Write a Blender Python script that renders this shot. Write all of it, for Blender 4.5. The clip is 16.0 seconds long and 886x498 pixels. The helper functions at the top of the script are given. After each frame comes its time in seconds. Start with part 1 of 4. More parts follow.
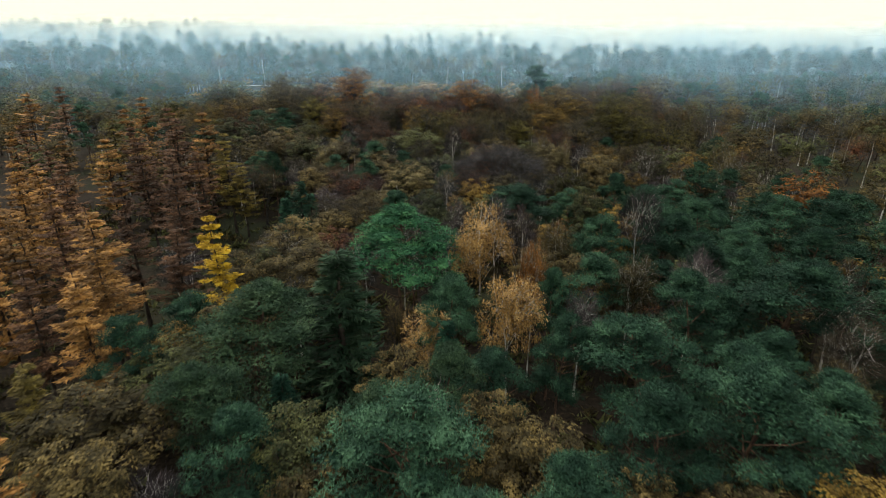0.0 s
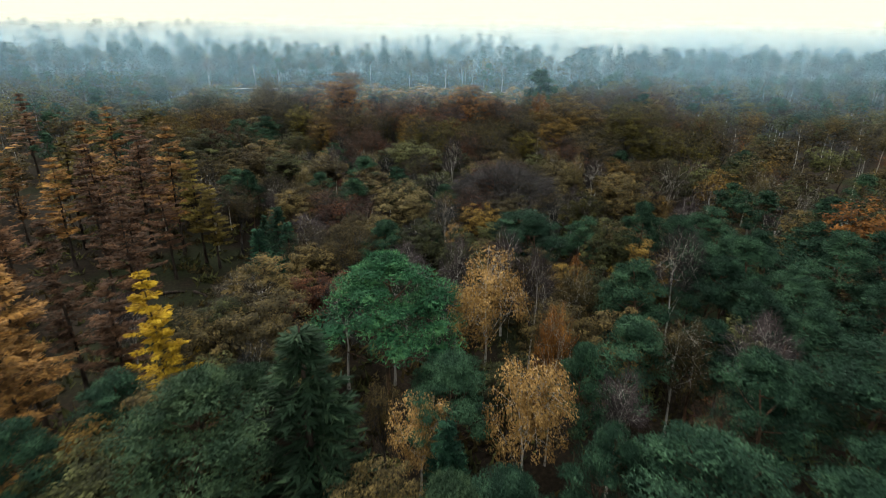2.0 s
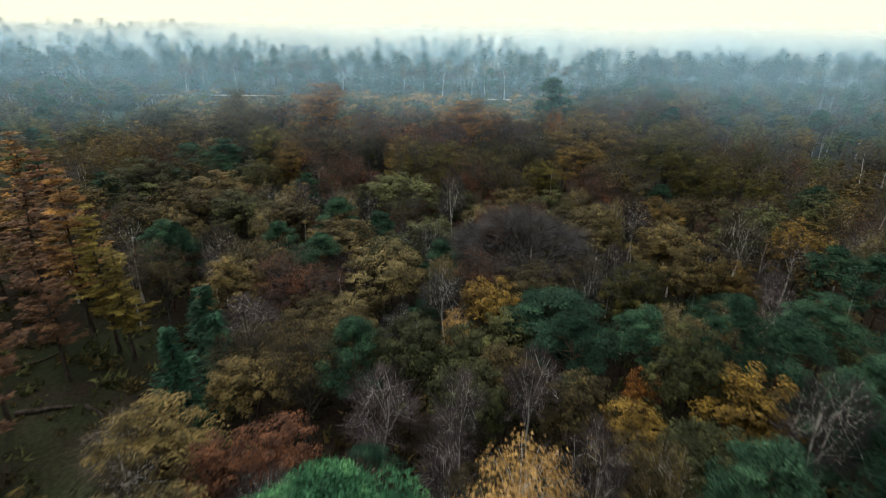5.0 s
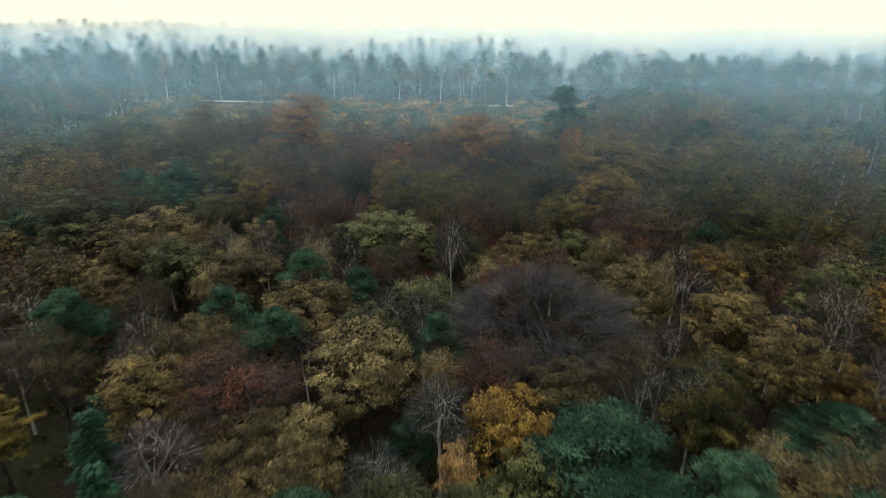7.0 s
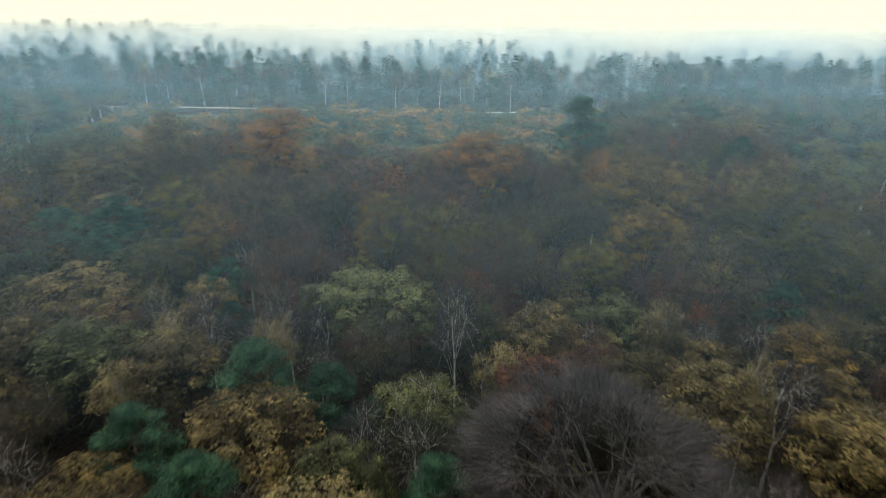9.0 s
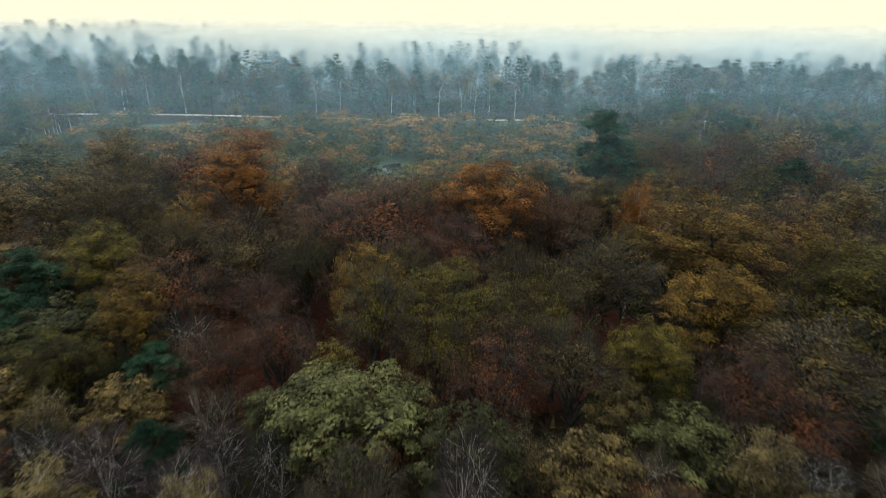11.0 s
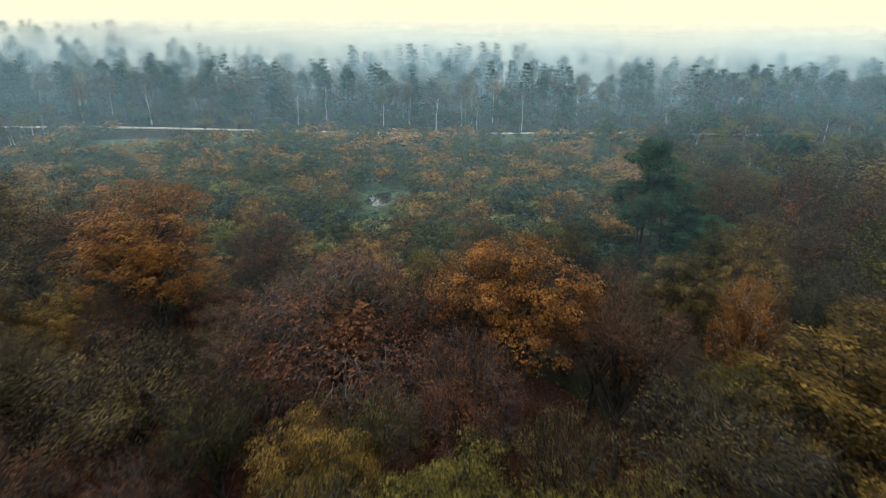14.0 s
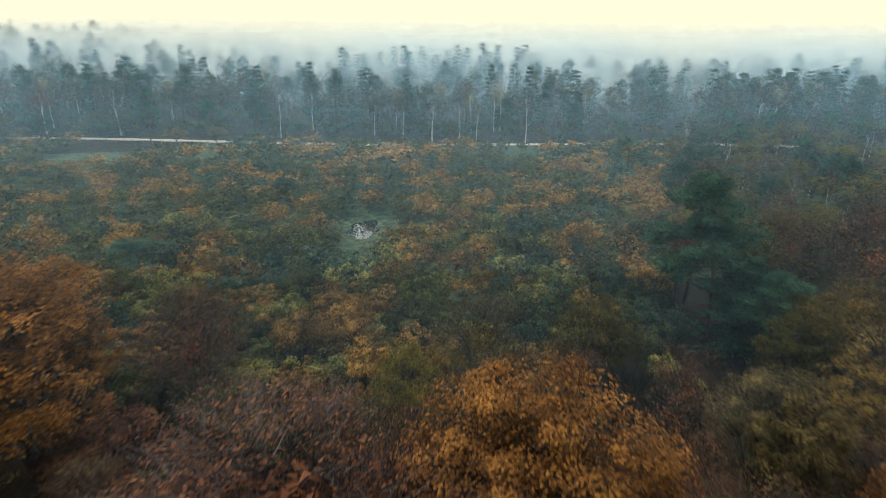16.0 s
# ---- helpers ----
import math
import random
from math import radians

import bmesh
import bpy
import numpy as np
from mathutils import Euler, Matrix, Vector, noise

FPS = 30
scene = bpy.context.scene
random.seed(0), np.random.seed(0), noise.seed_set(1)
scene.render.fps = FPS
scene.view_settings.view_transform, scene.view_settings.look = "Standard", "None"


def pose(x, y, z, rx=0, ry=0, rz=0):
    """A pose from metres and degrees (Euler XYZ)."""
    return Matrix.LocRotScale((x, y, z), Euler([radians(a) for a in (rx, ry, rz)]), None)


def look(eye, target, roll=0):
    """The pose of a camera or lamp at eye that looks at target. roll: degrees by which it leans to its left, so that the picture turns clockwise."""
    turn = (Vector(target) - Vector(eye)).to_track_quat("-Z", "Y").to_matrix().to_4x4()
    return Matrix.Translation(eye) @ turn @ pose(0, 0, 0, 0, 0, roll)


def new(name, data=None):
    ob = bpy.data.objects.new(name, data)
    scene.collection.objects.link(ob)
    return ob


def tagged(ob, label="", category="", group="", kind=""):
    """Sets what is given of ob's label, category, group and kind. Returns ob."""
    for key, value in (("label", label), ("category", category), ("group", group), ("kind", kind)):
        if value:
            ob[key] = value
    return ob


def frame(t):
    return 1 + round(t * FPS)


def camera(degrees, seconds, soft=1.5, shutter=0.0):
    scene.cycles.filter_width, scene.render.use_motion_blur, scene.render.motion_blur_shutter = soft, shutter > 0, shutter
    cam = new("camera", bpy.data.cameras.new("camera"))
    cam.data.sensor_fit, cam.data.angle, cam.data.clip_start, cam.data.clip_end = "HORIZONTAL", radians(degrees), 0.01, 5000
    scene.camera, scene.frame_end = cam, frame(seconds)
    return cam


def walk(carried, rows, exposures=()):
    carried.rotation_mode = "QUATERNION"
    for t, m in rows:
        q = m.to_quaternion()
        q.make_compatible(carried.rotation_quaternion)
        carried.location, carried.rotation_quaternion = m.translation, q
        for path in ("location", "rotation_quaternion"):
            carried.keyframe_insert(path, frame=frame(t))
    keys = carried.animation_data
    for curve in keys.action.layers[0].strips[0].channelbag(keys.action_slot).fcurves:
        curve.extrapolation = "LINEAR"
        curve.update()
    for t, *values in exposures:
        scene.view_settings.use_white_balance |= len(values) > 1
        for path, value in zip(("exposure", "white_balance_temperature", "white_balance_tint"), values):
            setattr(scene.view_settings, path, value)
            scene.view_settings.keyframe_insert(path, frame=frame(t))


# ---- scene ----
cam = camera(76.0, 16.0, soft=1.0, shutter=0.7)
# seconds, x, y, z, heading (degrees to the left of +y), degrees down, lean
ROWS = [
    (0, -0, -0, 40, 0.6, 22.36, 0.29),
    (0.5, -0.04, 3.26, 40, 0.55, 22.34, 0.32),
    (1, -0.07, 6.76, 40, 0.5, 22.33, 0.34),
    (1.5, -0.11, 10.51, 40, 0.45, 22.32, 0.36),
    (2, -0.14, 14.47, 40, 0.4, 22.31, 0.39),
    (2.5, -0.17, 18.66, 40, 0.35, 22.3, 0.41),
    (3, -0.21, 22.97, 40, 0.31, 22.29, 0.43),
    (3.5, -0.25, 27.44, 40, 0.26, 22.27, 0.44),
    (4, -0.31, 32.02, 40, 0.22, 22.26, 0.46),
    (6.5, -0.16, 58.38, 40, 0, 22.22, 0.52),
    (7, -0.23, 63.49, 40, -0.04, 22.21, 0.53),
    (7.5, -0.3, 68.61, 40, -0.08, 22.2, 0.53),
    (8, -0.36, 73.85, 40, -0.12, 22.19, 0.54),
    (8.5, -0.46, 78.89, 40, -0.15, 22.18, 0.54),
    (9, -0.52, 84.1, 40, -0.19, 22.18, 0.54),
    (11.5, -0.99, 108.98, 40, -0.37, 22.14, 0.53),
    (12, -1.04, 113.89, 40, -0.41, 22.14, 0.53),
    (12.5, -1.08, 118.76, 40, -0.44, 22.13, 0.52),
    (13, -1.06, 123.78, 40, -0.47, 22.13, 0.51),
    (13.5, -1, 128.78, 40, -0.5, 22.12, 0.5),
    (14, -0.91, 133.78, 40, -0.53, 22.12, 0.49),
    (14.5, -0.74, 138.96, 40, -0.56, 22.11, 0.47),
    (15, -0.54, 144.04, 40, -0.59, 22.11, 0.46),
    (15.5, -0.34, 148.96, 40, -0.62, 22.1, 0.44),
    (16, 0, 154.21, 40, -0.65, 22.1, 0.43),
]


def flown(x, y, z, heading, down, lean):
    a, b = radians(heading), radians(down)
    way = Vector((-math.sin(a) * math.cos(b), math.cos(a) * math.cos(b), -math.sin(b)))
    eye = Vector((x, y, z))
    return look(eye, eye + way, lean)


walk(cam, [(t, flown(*row)) for t, *row in ROWS], [(0, 0.25), (4, 0.2), (9, 0.15), (12, 0.0), (16, 0.0)])

# ---- light: an overcast autumn morning with low mist ----
world = bpy.data.worlds.new("overcast_sky")
scene.world = world
world.use_nodes = True
wn, wl = world.node_tree.nodes, world.node_tree.links
wn.clear()
sky = wn.new("ShaderNodeTexSky")
sky.sky_type, sky.sun_disc = "NISHITA", False
sky.sun_elevation, sky.sun_rotation = radians(47), radians(322)
sky.air_density, sky.dust_density = 1.5, 4.0
veiled = wn.new("ShaderNodeMix")
veiled.data_type = "RGBA"
veiled.inputs["Factor"].default_value = 0.9
# cloud: brightest overhead, cream at the horizon and cooler above
wc, wsep = wn.new("ShaderNodeTexCoord"), wn.new("ShaderNodeSeparateXYZ")
cloud = wn.new("ShaderNodeValToRGB")
for e, (at, c) in zip([*cloud.color_ramp.elements, *(cloud.color_ramp.elements.new(0.5) for _ in range(2))],
                      ((0.0, (0.62, 0.6, 0.5)), (1.0, (0.39, 0.46, 0.49)), (0.3, (0.46, 0.46, 0.41)), (0.65, (0.355, 0.41, 0.425)))):
    e.position, e.color = at, (*c, 1)
gain = wn.new("ShaderNodeVectorMath")
gain.operation = "SCALE"
gain.inputs["Scale"].default_value = 25.0
wl.new(wc.outputs["Generated"], wsep.inputs[0])
wl.new(wsep.outputs["Z"], cloud.inputs["Fac"])
wl.new(cloud.outputs["Color"], gain.inputs[0])
bg = wn.new("ShaderNodeBackground")
bg.inputs["Strength"].default_value = 0.1
wo = wn.new("ShaderNodeOutputWorld")
wl.new(sky.outputs["Color"], veiled.inputs["A"])
wl.new(gain.outputs[0], veiled.inputs["B"])
wl.new(veiled.outputs["Result"], bg.inputs["Color"])
wl.new(bg.outputs["Background"], wo.inputs["Surface"])

sun = new("sun", bpy.data.lights.new("sun", "SUN"))
sun.data.energy, sun.data.angle, sun.data.color = 2.6, radians(20), (1.0, 0.96, 0.88)
sun.matrix_world = look((-30, 38, 52), (0, 0, 0))
scene.cycles.transparent_max_bounces = 24


# ---- materials ----
def material(name, rough=0.8, gloss=0.06):
    m = bpy.data.materials.new(name)
    m.use_nodes = True
    n = m.node_tree.nodes
    b = n["Principled BSDF"]
    b.inputs["Roughness"].default_value = rough
    b.inputs["Specular IOR Level"].default_value = gloss
    return m, n, m.node_tree.links, b


def ramp(n, stops):
    r = n.new("ShaderNodeValToRGB")
    while len(r.color_ramp.elements) < len(stops):
        r.color_ramp.elements.new(0.5)
    for e, (at, c) in zip(r.color_ramp.elements, stops):
        e.position, e.color = at, (*c, 1)
    return r


def noise_tex(n, l, scale, detail=4.0, rough=0.6, coords="Object"):
    tc = n.new("ShaderNodeTexCoord")
    t = n.new("ShaderNodeTexNoise")
    t.inputs["Scale"].default_value, t.inputs["Detail"].default_value, t.inputs["Roughness"].default_value = scale, detail, rough
    l.new(tc.outputs[coords], t.inputs["Vector"])
    return t


def foliage(name, dark, mid, light, through_leaf=0.25, spread=0.3):
    """Leaves or needles: tints change from leaf to leaf, from clump to clump and a little from tree to tree; the range
    also paints light and shade within the crown.
    """
    m, n, l, b = material(name, 0.75)
    geo, info = n.new("ShaderNodeNewGeometry"), n.new("ShaderNodeObjectInfo")
    clump = noise_tex(n, l, 0.55, 2.0)

    def times_plus(value, times, plus):
        q = n.new("ShaderNodeMath")
        q.operation = "MULTIPLY_ADD"
        l.new(value, q.inputs[0])
        q.inputs[1].default_value = times
        if isinstance(plus, float):
            q.inputs[2].default_value = plus
        else:
            l.new(plus, q.inputs[2])
        return q.outputs[0]

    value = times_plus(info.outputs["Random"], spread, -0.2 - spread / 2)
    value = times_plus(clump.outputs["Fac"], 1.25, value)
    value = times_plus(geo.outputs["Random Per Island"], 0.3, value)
    # ends pulled apart: crown shade and lit clumps put into the leaf colour
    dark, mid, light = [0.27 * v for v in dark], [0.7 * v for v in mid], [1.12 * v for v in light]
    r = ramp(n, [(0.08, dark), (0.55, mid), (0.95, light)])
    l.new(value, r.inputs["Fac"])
    l.new(r.outputs["Color"], b.inputs["Base Color"])
    b.inputs["Specular IOR Level"].default_value = 0.12
    t = n.new("ShaderNodeBsdfTranslucent")
    l.new(r.outputs["Color"], t.inputs["Color"])
    mix = n.new("ShaderNodeMixShader")
    mix.inputs["Fac"].default_value = through_leaf
    l.new(b.outputs[0], mix.inputs[1])
    l.new(t.outputs[0], mix.inputs[2])
    l.new(mix.outputs[0], n["Material Output"].inputs["Surface"])
    return m


def bark(name, dark, light, scale=3.0, stretch=0.25, low=0.38, high=0.62):
    m, n, l, b = material(name, 0.9)
    tc, mp = n.new("ShaderNodeTexCoord"), n.new("ShaderNodeMapping")
    mp.inputs["Scale"].default_value = (1, 1, stretch)
    t = n.new("ShaderNodeTexNoise")
    t.inputs["Scale"].default_value, t.inputs["Detail"].default_value = scale, 6
    l.new(tc.outputs["Object"], mp.inputs["Vector"])
    l.new(mp.outputs[0], t.inputs["Vector"])
    r = ramp(n, [(low, dark), (high, light)])
    l.new(t.outputs["Fac"], r.inputs["Fac"])
    l.new(r.outputs["Color"], b.inputs["Base Color"])
    bump = n.new("ShaderNodeBump")
    bump.inputs["Strength"].default_value, bump.inputs["Distance"].default_value = 0.6, 0.03
    l.new(t.outputs["Fac"], bump.inputs["Height"])
    l.new(bump.outputs[0], b.inputs["Normal"])
    return m


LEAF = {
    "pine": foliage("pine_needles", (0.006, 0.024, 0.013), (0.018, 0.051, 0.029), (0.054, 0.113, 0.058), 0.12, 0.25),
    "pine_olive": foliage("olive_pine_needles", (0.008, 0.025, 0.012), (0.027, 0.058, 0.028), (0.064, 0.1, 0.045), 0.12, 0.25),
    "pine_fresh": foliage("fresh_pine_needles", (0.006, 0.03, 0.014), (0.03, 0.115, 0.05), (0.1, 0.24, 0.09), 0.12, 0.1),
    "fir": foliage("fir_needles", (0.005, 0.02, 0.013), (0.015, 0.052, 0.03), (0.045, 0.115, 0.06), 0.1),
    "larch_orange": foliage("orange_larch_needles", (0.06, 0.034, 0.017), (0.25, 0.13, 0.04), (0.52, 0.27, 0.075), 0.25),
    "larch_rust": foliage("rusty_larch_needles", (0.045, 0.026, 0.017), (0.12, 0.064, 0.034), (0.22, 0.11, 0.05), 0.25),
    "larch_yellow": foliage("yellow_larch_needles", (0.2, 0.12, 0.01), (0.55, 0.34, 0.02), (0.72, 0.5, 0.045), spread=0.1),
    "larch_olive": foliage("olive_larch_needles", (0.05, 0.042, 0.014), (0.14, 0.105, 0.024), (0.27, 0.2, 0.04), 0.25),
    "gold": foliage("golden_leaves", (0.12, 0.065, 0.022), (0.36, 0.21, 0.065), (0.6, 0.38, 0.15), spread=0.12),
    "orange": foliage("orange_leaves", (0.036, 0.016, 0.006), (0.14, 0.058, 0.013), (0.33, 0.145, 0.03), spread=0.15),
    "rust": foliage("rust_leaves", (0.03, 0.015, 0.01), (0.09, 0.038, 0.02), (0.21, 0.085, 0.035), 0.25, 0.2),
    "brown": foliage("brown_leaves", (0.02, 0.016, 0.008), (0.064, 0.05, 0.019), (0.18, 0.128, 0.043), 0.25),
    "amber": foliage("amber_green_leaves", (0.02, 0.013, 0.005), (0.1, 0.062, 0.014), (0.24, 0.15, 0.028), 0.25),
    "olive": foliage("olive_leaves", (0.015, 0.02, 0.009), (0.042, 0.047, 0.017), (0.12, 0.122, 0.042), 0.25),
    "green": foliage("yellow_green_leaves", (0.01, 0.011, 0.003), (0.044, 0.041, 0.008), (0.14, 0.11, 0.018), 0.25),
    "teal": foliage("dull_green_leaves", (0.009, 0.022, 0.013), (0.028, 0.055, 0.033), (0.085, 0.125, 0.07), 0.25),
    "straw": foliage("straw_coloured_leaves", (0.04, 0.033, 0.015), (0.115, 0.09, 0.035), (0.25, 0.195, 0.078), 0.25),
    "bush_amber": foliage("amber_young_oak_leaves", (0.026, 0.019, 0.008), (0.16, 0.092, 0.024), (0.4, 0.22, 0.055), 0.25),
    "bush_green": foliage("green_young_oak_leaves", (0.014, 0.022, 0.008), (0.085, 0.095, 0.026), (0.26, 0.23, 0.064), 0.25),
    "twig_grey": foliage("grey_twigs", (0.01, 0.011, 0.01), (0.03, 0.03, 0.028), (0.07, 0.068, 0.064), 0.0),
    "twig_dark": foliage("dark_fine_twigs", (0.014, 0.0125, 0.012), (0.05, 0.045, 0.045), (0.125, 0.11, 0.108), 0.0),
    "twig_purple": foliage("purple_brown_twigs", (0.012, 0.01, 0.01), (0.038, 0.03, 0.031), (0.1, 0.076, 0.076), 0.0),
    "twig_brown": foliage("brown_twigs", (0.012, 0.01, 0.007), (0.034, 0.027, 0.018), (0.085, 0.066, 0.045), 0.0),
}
BARK = {
    "dark": bark("dark_bark", (0.018, 0.014, 0.011), (0.06, 0.047, 0.038)),
    "pine": bark("pine_bark", (0.03, 0.02, 0.015), (0.12, 0.07, 0.045)),
    "birch": bark("white_birch_bark", (0.05, 0.045, 0.04), (0.44, 0.41, 0.37), 1.6, 1.6, 0.3, 0.46),
    "dead": bark("bleached_dead_wood", (0.14, 0.11, 0.09), (0.34, 0.29, 0.25)),
    "grey": bark("grey_beech_bark", (0.022, 0.021, 0.019), (0.075, 0.07, 0.064)),
}


def ground_material():
    m, n, l, b = material("leaf_litter", 0.95)
    big, fine = noise_tex(n, l, 0.035, 5.0), noise_tex(n, l, 2.2, 8.0, 0.7)
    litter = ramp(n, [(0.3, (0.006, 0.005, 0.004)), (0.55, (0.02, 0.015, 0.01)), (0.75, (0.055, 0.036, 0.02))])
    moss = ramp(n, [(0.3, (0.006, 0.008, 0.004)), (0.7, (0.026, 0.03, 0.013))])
    l.new(fine.outputs["Fac"], litter.inputs["Fac"])
    l.new(fine.outputs["Fac"], moss.inputs["Fac"])
    f = ramp(n, [(0.5, (0, 0, 0)), (0.6, (1, 1, 1))])
    l.new(big.outputs["Fac"], f.inputs["Fac"])
    mix = n.new("ShaderNodeMix")
    mix.data_type = "RGBA"
    l.new(f.outputs["Color"], mix.inputs["Factor"])
    l.new(litter.outputs["Color"], mix.inputs["A"])
    l.new(moss.outputs["Color"], mix.inputs["B"])
    l.new(mix.outputs["Result"], b.inputs["Base Color"])
    bump = n.new("ShaderNodeBump")
    bump.inputs["Distance"].default_value = 0.1
    l.new(fine.outputs["Fac"], bump.inputs["Height"])
    l.new(bump.outputs[0], b.inputs["Normal"])
    return m


def plain_rough(name, stops, scale, rough=0.9):
    m, n, l, b = material(name, rough)
    t = noise_tex(n, l, scale, 8.0, 0.7)
    r = ramp(n, stops)
    l.new(t.outputs["Fac"], r.inputs["Fac"])
    l.new(r.outputs["Color"], b.inputs["Base Color"])
    bump = n.new("ShaderNodeBump")
    bump.inputs["Distance"].default_value = 0.08
    l.new(t.outputs["Fac"], bump.inputs["Height"])
    l.new(bump.outputs[0], b.inputs["Normal"])
    return m


LITTER = ground_material()
HEATH = plain_rough("heath_grass_soil", [(0.35, (0.018, 0.03, 0.016)), (0.55, (0.05, 0.075, 0.042)), (0.7, (0.12, 0.14, 0.085))], 0.9)
RED_LITTER = plain_rough("red_beech_litter", [(0.3, (0.01, 0.004, 0.003)), (0.55, (0.04, 0.014, 0.009)), (0.75, (0.1, 0.036, 0.022))], 2.5)
SAND = plain_rough("pale_sand", [(0.3, (0.3, 0.24, 0.17)), (0.7, (0.5, 0.42, 0.32))], 0.7)


MIST = (0.0005, 0.011)
SHEETS = (23.0, 28.0)


def mist_material():
    """Sheets that stand in for haze: part lets light through, part scatters it; thinner towards the top and in wisps.
    """
    m, n, l, b = material("mist")
    n.remove(b)
    geo = n.new("ShaderNodeNewGeometry")
    sep = n.new("ShaderNodeSeparateXYZ")
    l.new(geo.outputs["Position"], sep.inputs[0])

    def mapped(value, a0, a1, b0, b1, kind="SMOOTHSTEP"):
        r = n.new("ShaderNodeMapRange")
        r.interpolation_type = kind
        for i, v in enumerate((a0, a1, b0, b1)):
            r.inputs[1 + i].default_value = v
        l.new(value, r.inputs[0])
        return r.outputs[0]

    def calc(op, a, c):
        r = n.new("ShaderNodeMath")
        r.operation = op
        for i, v in enumerate((a, c)):
            if isinstance(v, (int, float)):
                r.inputs[i].default_value = v
            else:
                l.new(v, r.inputs[i])
        return r.outputs[0]

    x, y, z = sep.outputs["X"], sep.outputs["Y"], sep.outputs["Z"]
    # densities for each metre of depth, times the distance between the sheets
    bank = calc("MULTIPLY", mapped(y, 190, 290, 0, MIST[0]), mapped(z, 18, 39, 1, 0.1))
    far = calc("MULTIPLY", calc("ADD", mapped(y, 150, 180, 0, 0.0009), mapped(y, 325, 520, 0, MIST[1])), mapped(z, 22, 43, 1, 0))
    # a low layer added over the treetops to haze the beeches behind, thicker to the east
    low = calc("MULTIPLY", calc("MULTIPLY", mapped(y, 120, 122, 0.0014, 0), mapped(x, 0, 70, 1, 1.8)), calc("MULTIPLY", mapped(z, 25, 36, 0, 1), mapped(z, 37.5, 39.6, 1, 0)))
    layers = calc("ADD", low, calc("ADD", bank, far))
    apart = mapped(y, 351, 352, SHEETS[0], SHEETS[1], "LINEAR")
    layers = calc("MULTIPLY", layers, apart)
    wisp = n.new("ShaderNodeTexNoise")
    wisp.inputs["Scale"].default_value, wisp.inputs["Detail"].default_value = 0.012, 3
    l.new(geo.outputs["Position"], wisp.inputs["Vector"])
    drift = mapped(wisp.outputs["Fac"], 0.3, 0.7, 0.6, 1.4)
    alpha = calc("MULTIPLY", layers, drift)
    d, t, clear = n.new("ShaderNodeBsdfDiffuse"), n.new("ShaderNodeBsdfTranslucent"), n.new("ShaderNodeBsdfTransparent")
    # haze painted by depth: bluish near, the bright sky's cream far off
    haze_tint = n.new("ShaderNodeMix")
    haze_tint.data_type = "RGBA"
    haze_tint.inputs["A"].default_value, haze_tint.inputs["B"].default_value = (0.47, 0.76, 0.95, 1), (0.98, 0.97, 0.86, 1)
    l.new(mapped(y, 380, 520, 0, 1), haze_tint.inputs["Factor"])
    l.new(haze_tint.outputs["Result"], d.inputs["Color"])
    l.new(haze_tint.outputs["Result"], t.inputs["Color"])
    half, mix = n.new("ShaderNodeMixShader"), n.new("ShaderNodeMixShader")
    l.new(d.outputs[0], half.inputs[1])
    l.new(t.outputs[0], half.inputs[2])
    l.new(alpha, mix.inputs["Fac"])
    l.new(clear.outputs[0], mix.inputs[1])
    l.new(half.outputs[0], mix.inputs[2])
    l.new(mix.outputs[0], n["Material Output"].inputs["Surface"])
    return m


MIST_MATERIAL = mist_material()


# ---- meshes ----
def mesh_of(name, chunks, mat):
    """One mesh from chunks of (vertices, faces), each with faces of one size."""
    me = bpy.data.meshes.new(name)
    vs, idx, sizes, at = [], [], [], 0
    for v, f in chunks:
        v, f = np.asarray(v, float).reshape(-1, 3), np.asarray(f, int)
        if not len(f):
            continue
        vs.append(v)
        idx.append((f + at).ravel())
        sizes.append(np.full(len(f), f.shape[1]))
        at += len(v)
    v, i, s = np.concatenate(vs), np.concatenate(idx), np.concatenate(sizes)
    me.vertices.add(len(v))
    me.vertices.foreach_set("co", v.ravel())
    me.loops.add(len(i))
    me.loops.foreach_set("vertex_index", i)
    me.polygons.add(len(s))
    me.polygons.foreach_set("loop_start", np.concatenate(([0], np.cumsum(s)[:-1])))
    me.update(calc_edges=True)
    me.materials.append(mat)
    return me


def unit(a):
    return a / np.maximum(np.linalg.norm(a, axis=-1, keepdims=True), 1e-9)


def blades(rng, p, d, length, width):
    """Needle sprays, twigs and leaves: a slim triangle each, with its root at p, along d."""
    side = unit(np.cross(d, rng.normal(size=p.shape)))
    length, width = np.broadcast_to(length, len(p))[:, None], np.broadcast_to(width, len(p))[:, None]
    v = np.stack([p - side * width / 2, p + side * width / 2, p + d * length], 1)
    return v.reshape(-1, 3), np.arange(3 * len(p)).reshape(-1, 3)


def facing(rng, p, face, length, width, way=None):
    """Leaves that turn their face outwards and up: a triangle each, about p."""
    d = unit(np.cross(face, rng.normal(size=p.shape)) if way is None else way - face * (way * face).sum(1, keepdims=True))
    side = np.cross(face, d)
    length, width = np.broadcast_to(length, len(p))[:, None], np.broadcast_to(width, len(p))[:, None]
    v = np.stack([p - d * length / 2 - side * width / 2, p - d * length / 2 + side * width / 2, p + d * length / 2], 1)
    return v.reshape(-1, 3), np.arange(3 * len(p)).reshape(-1, 3)


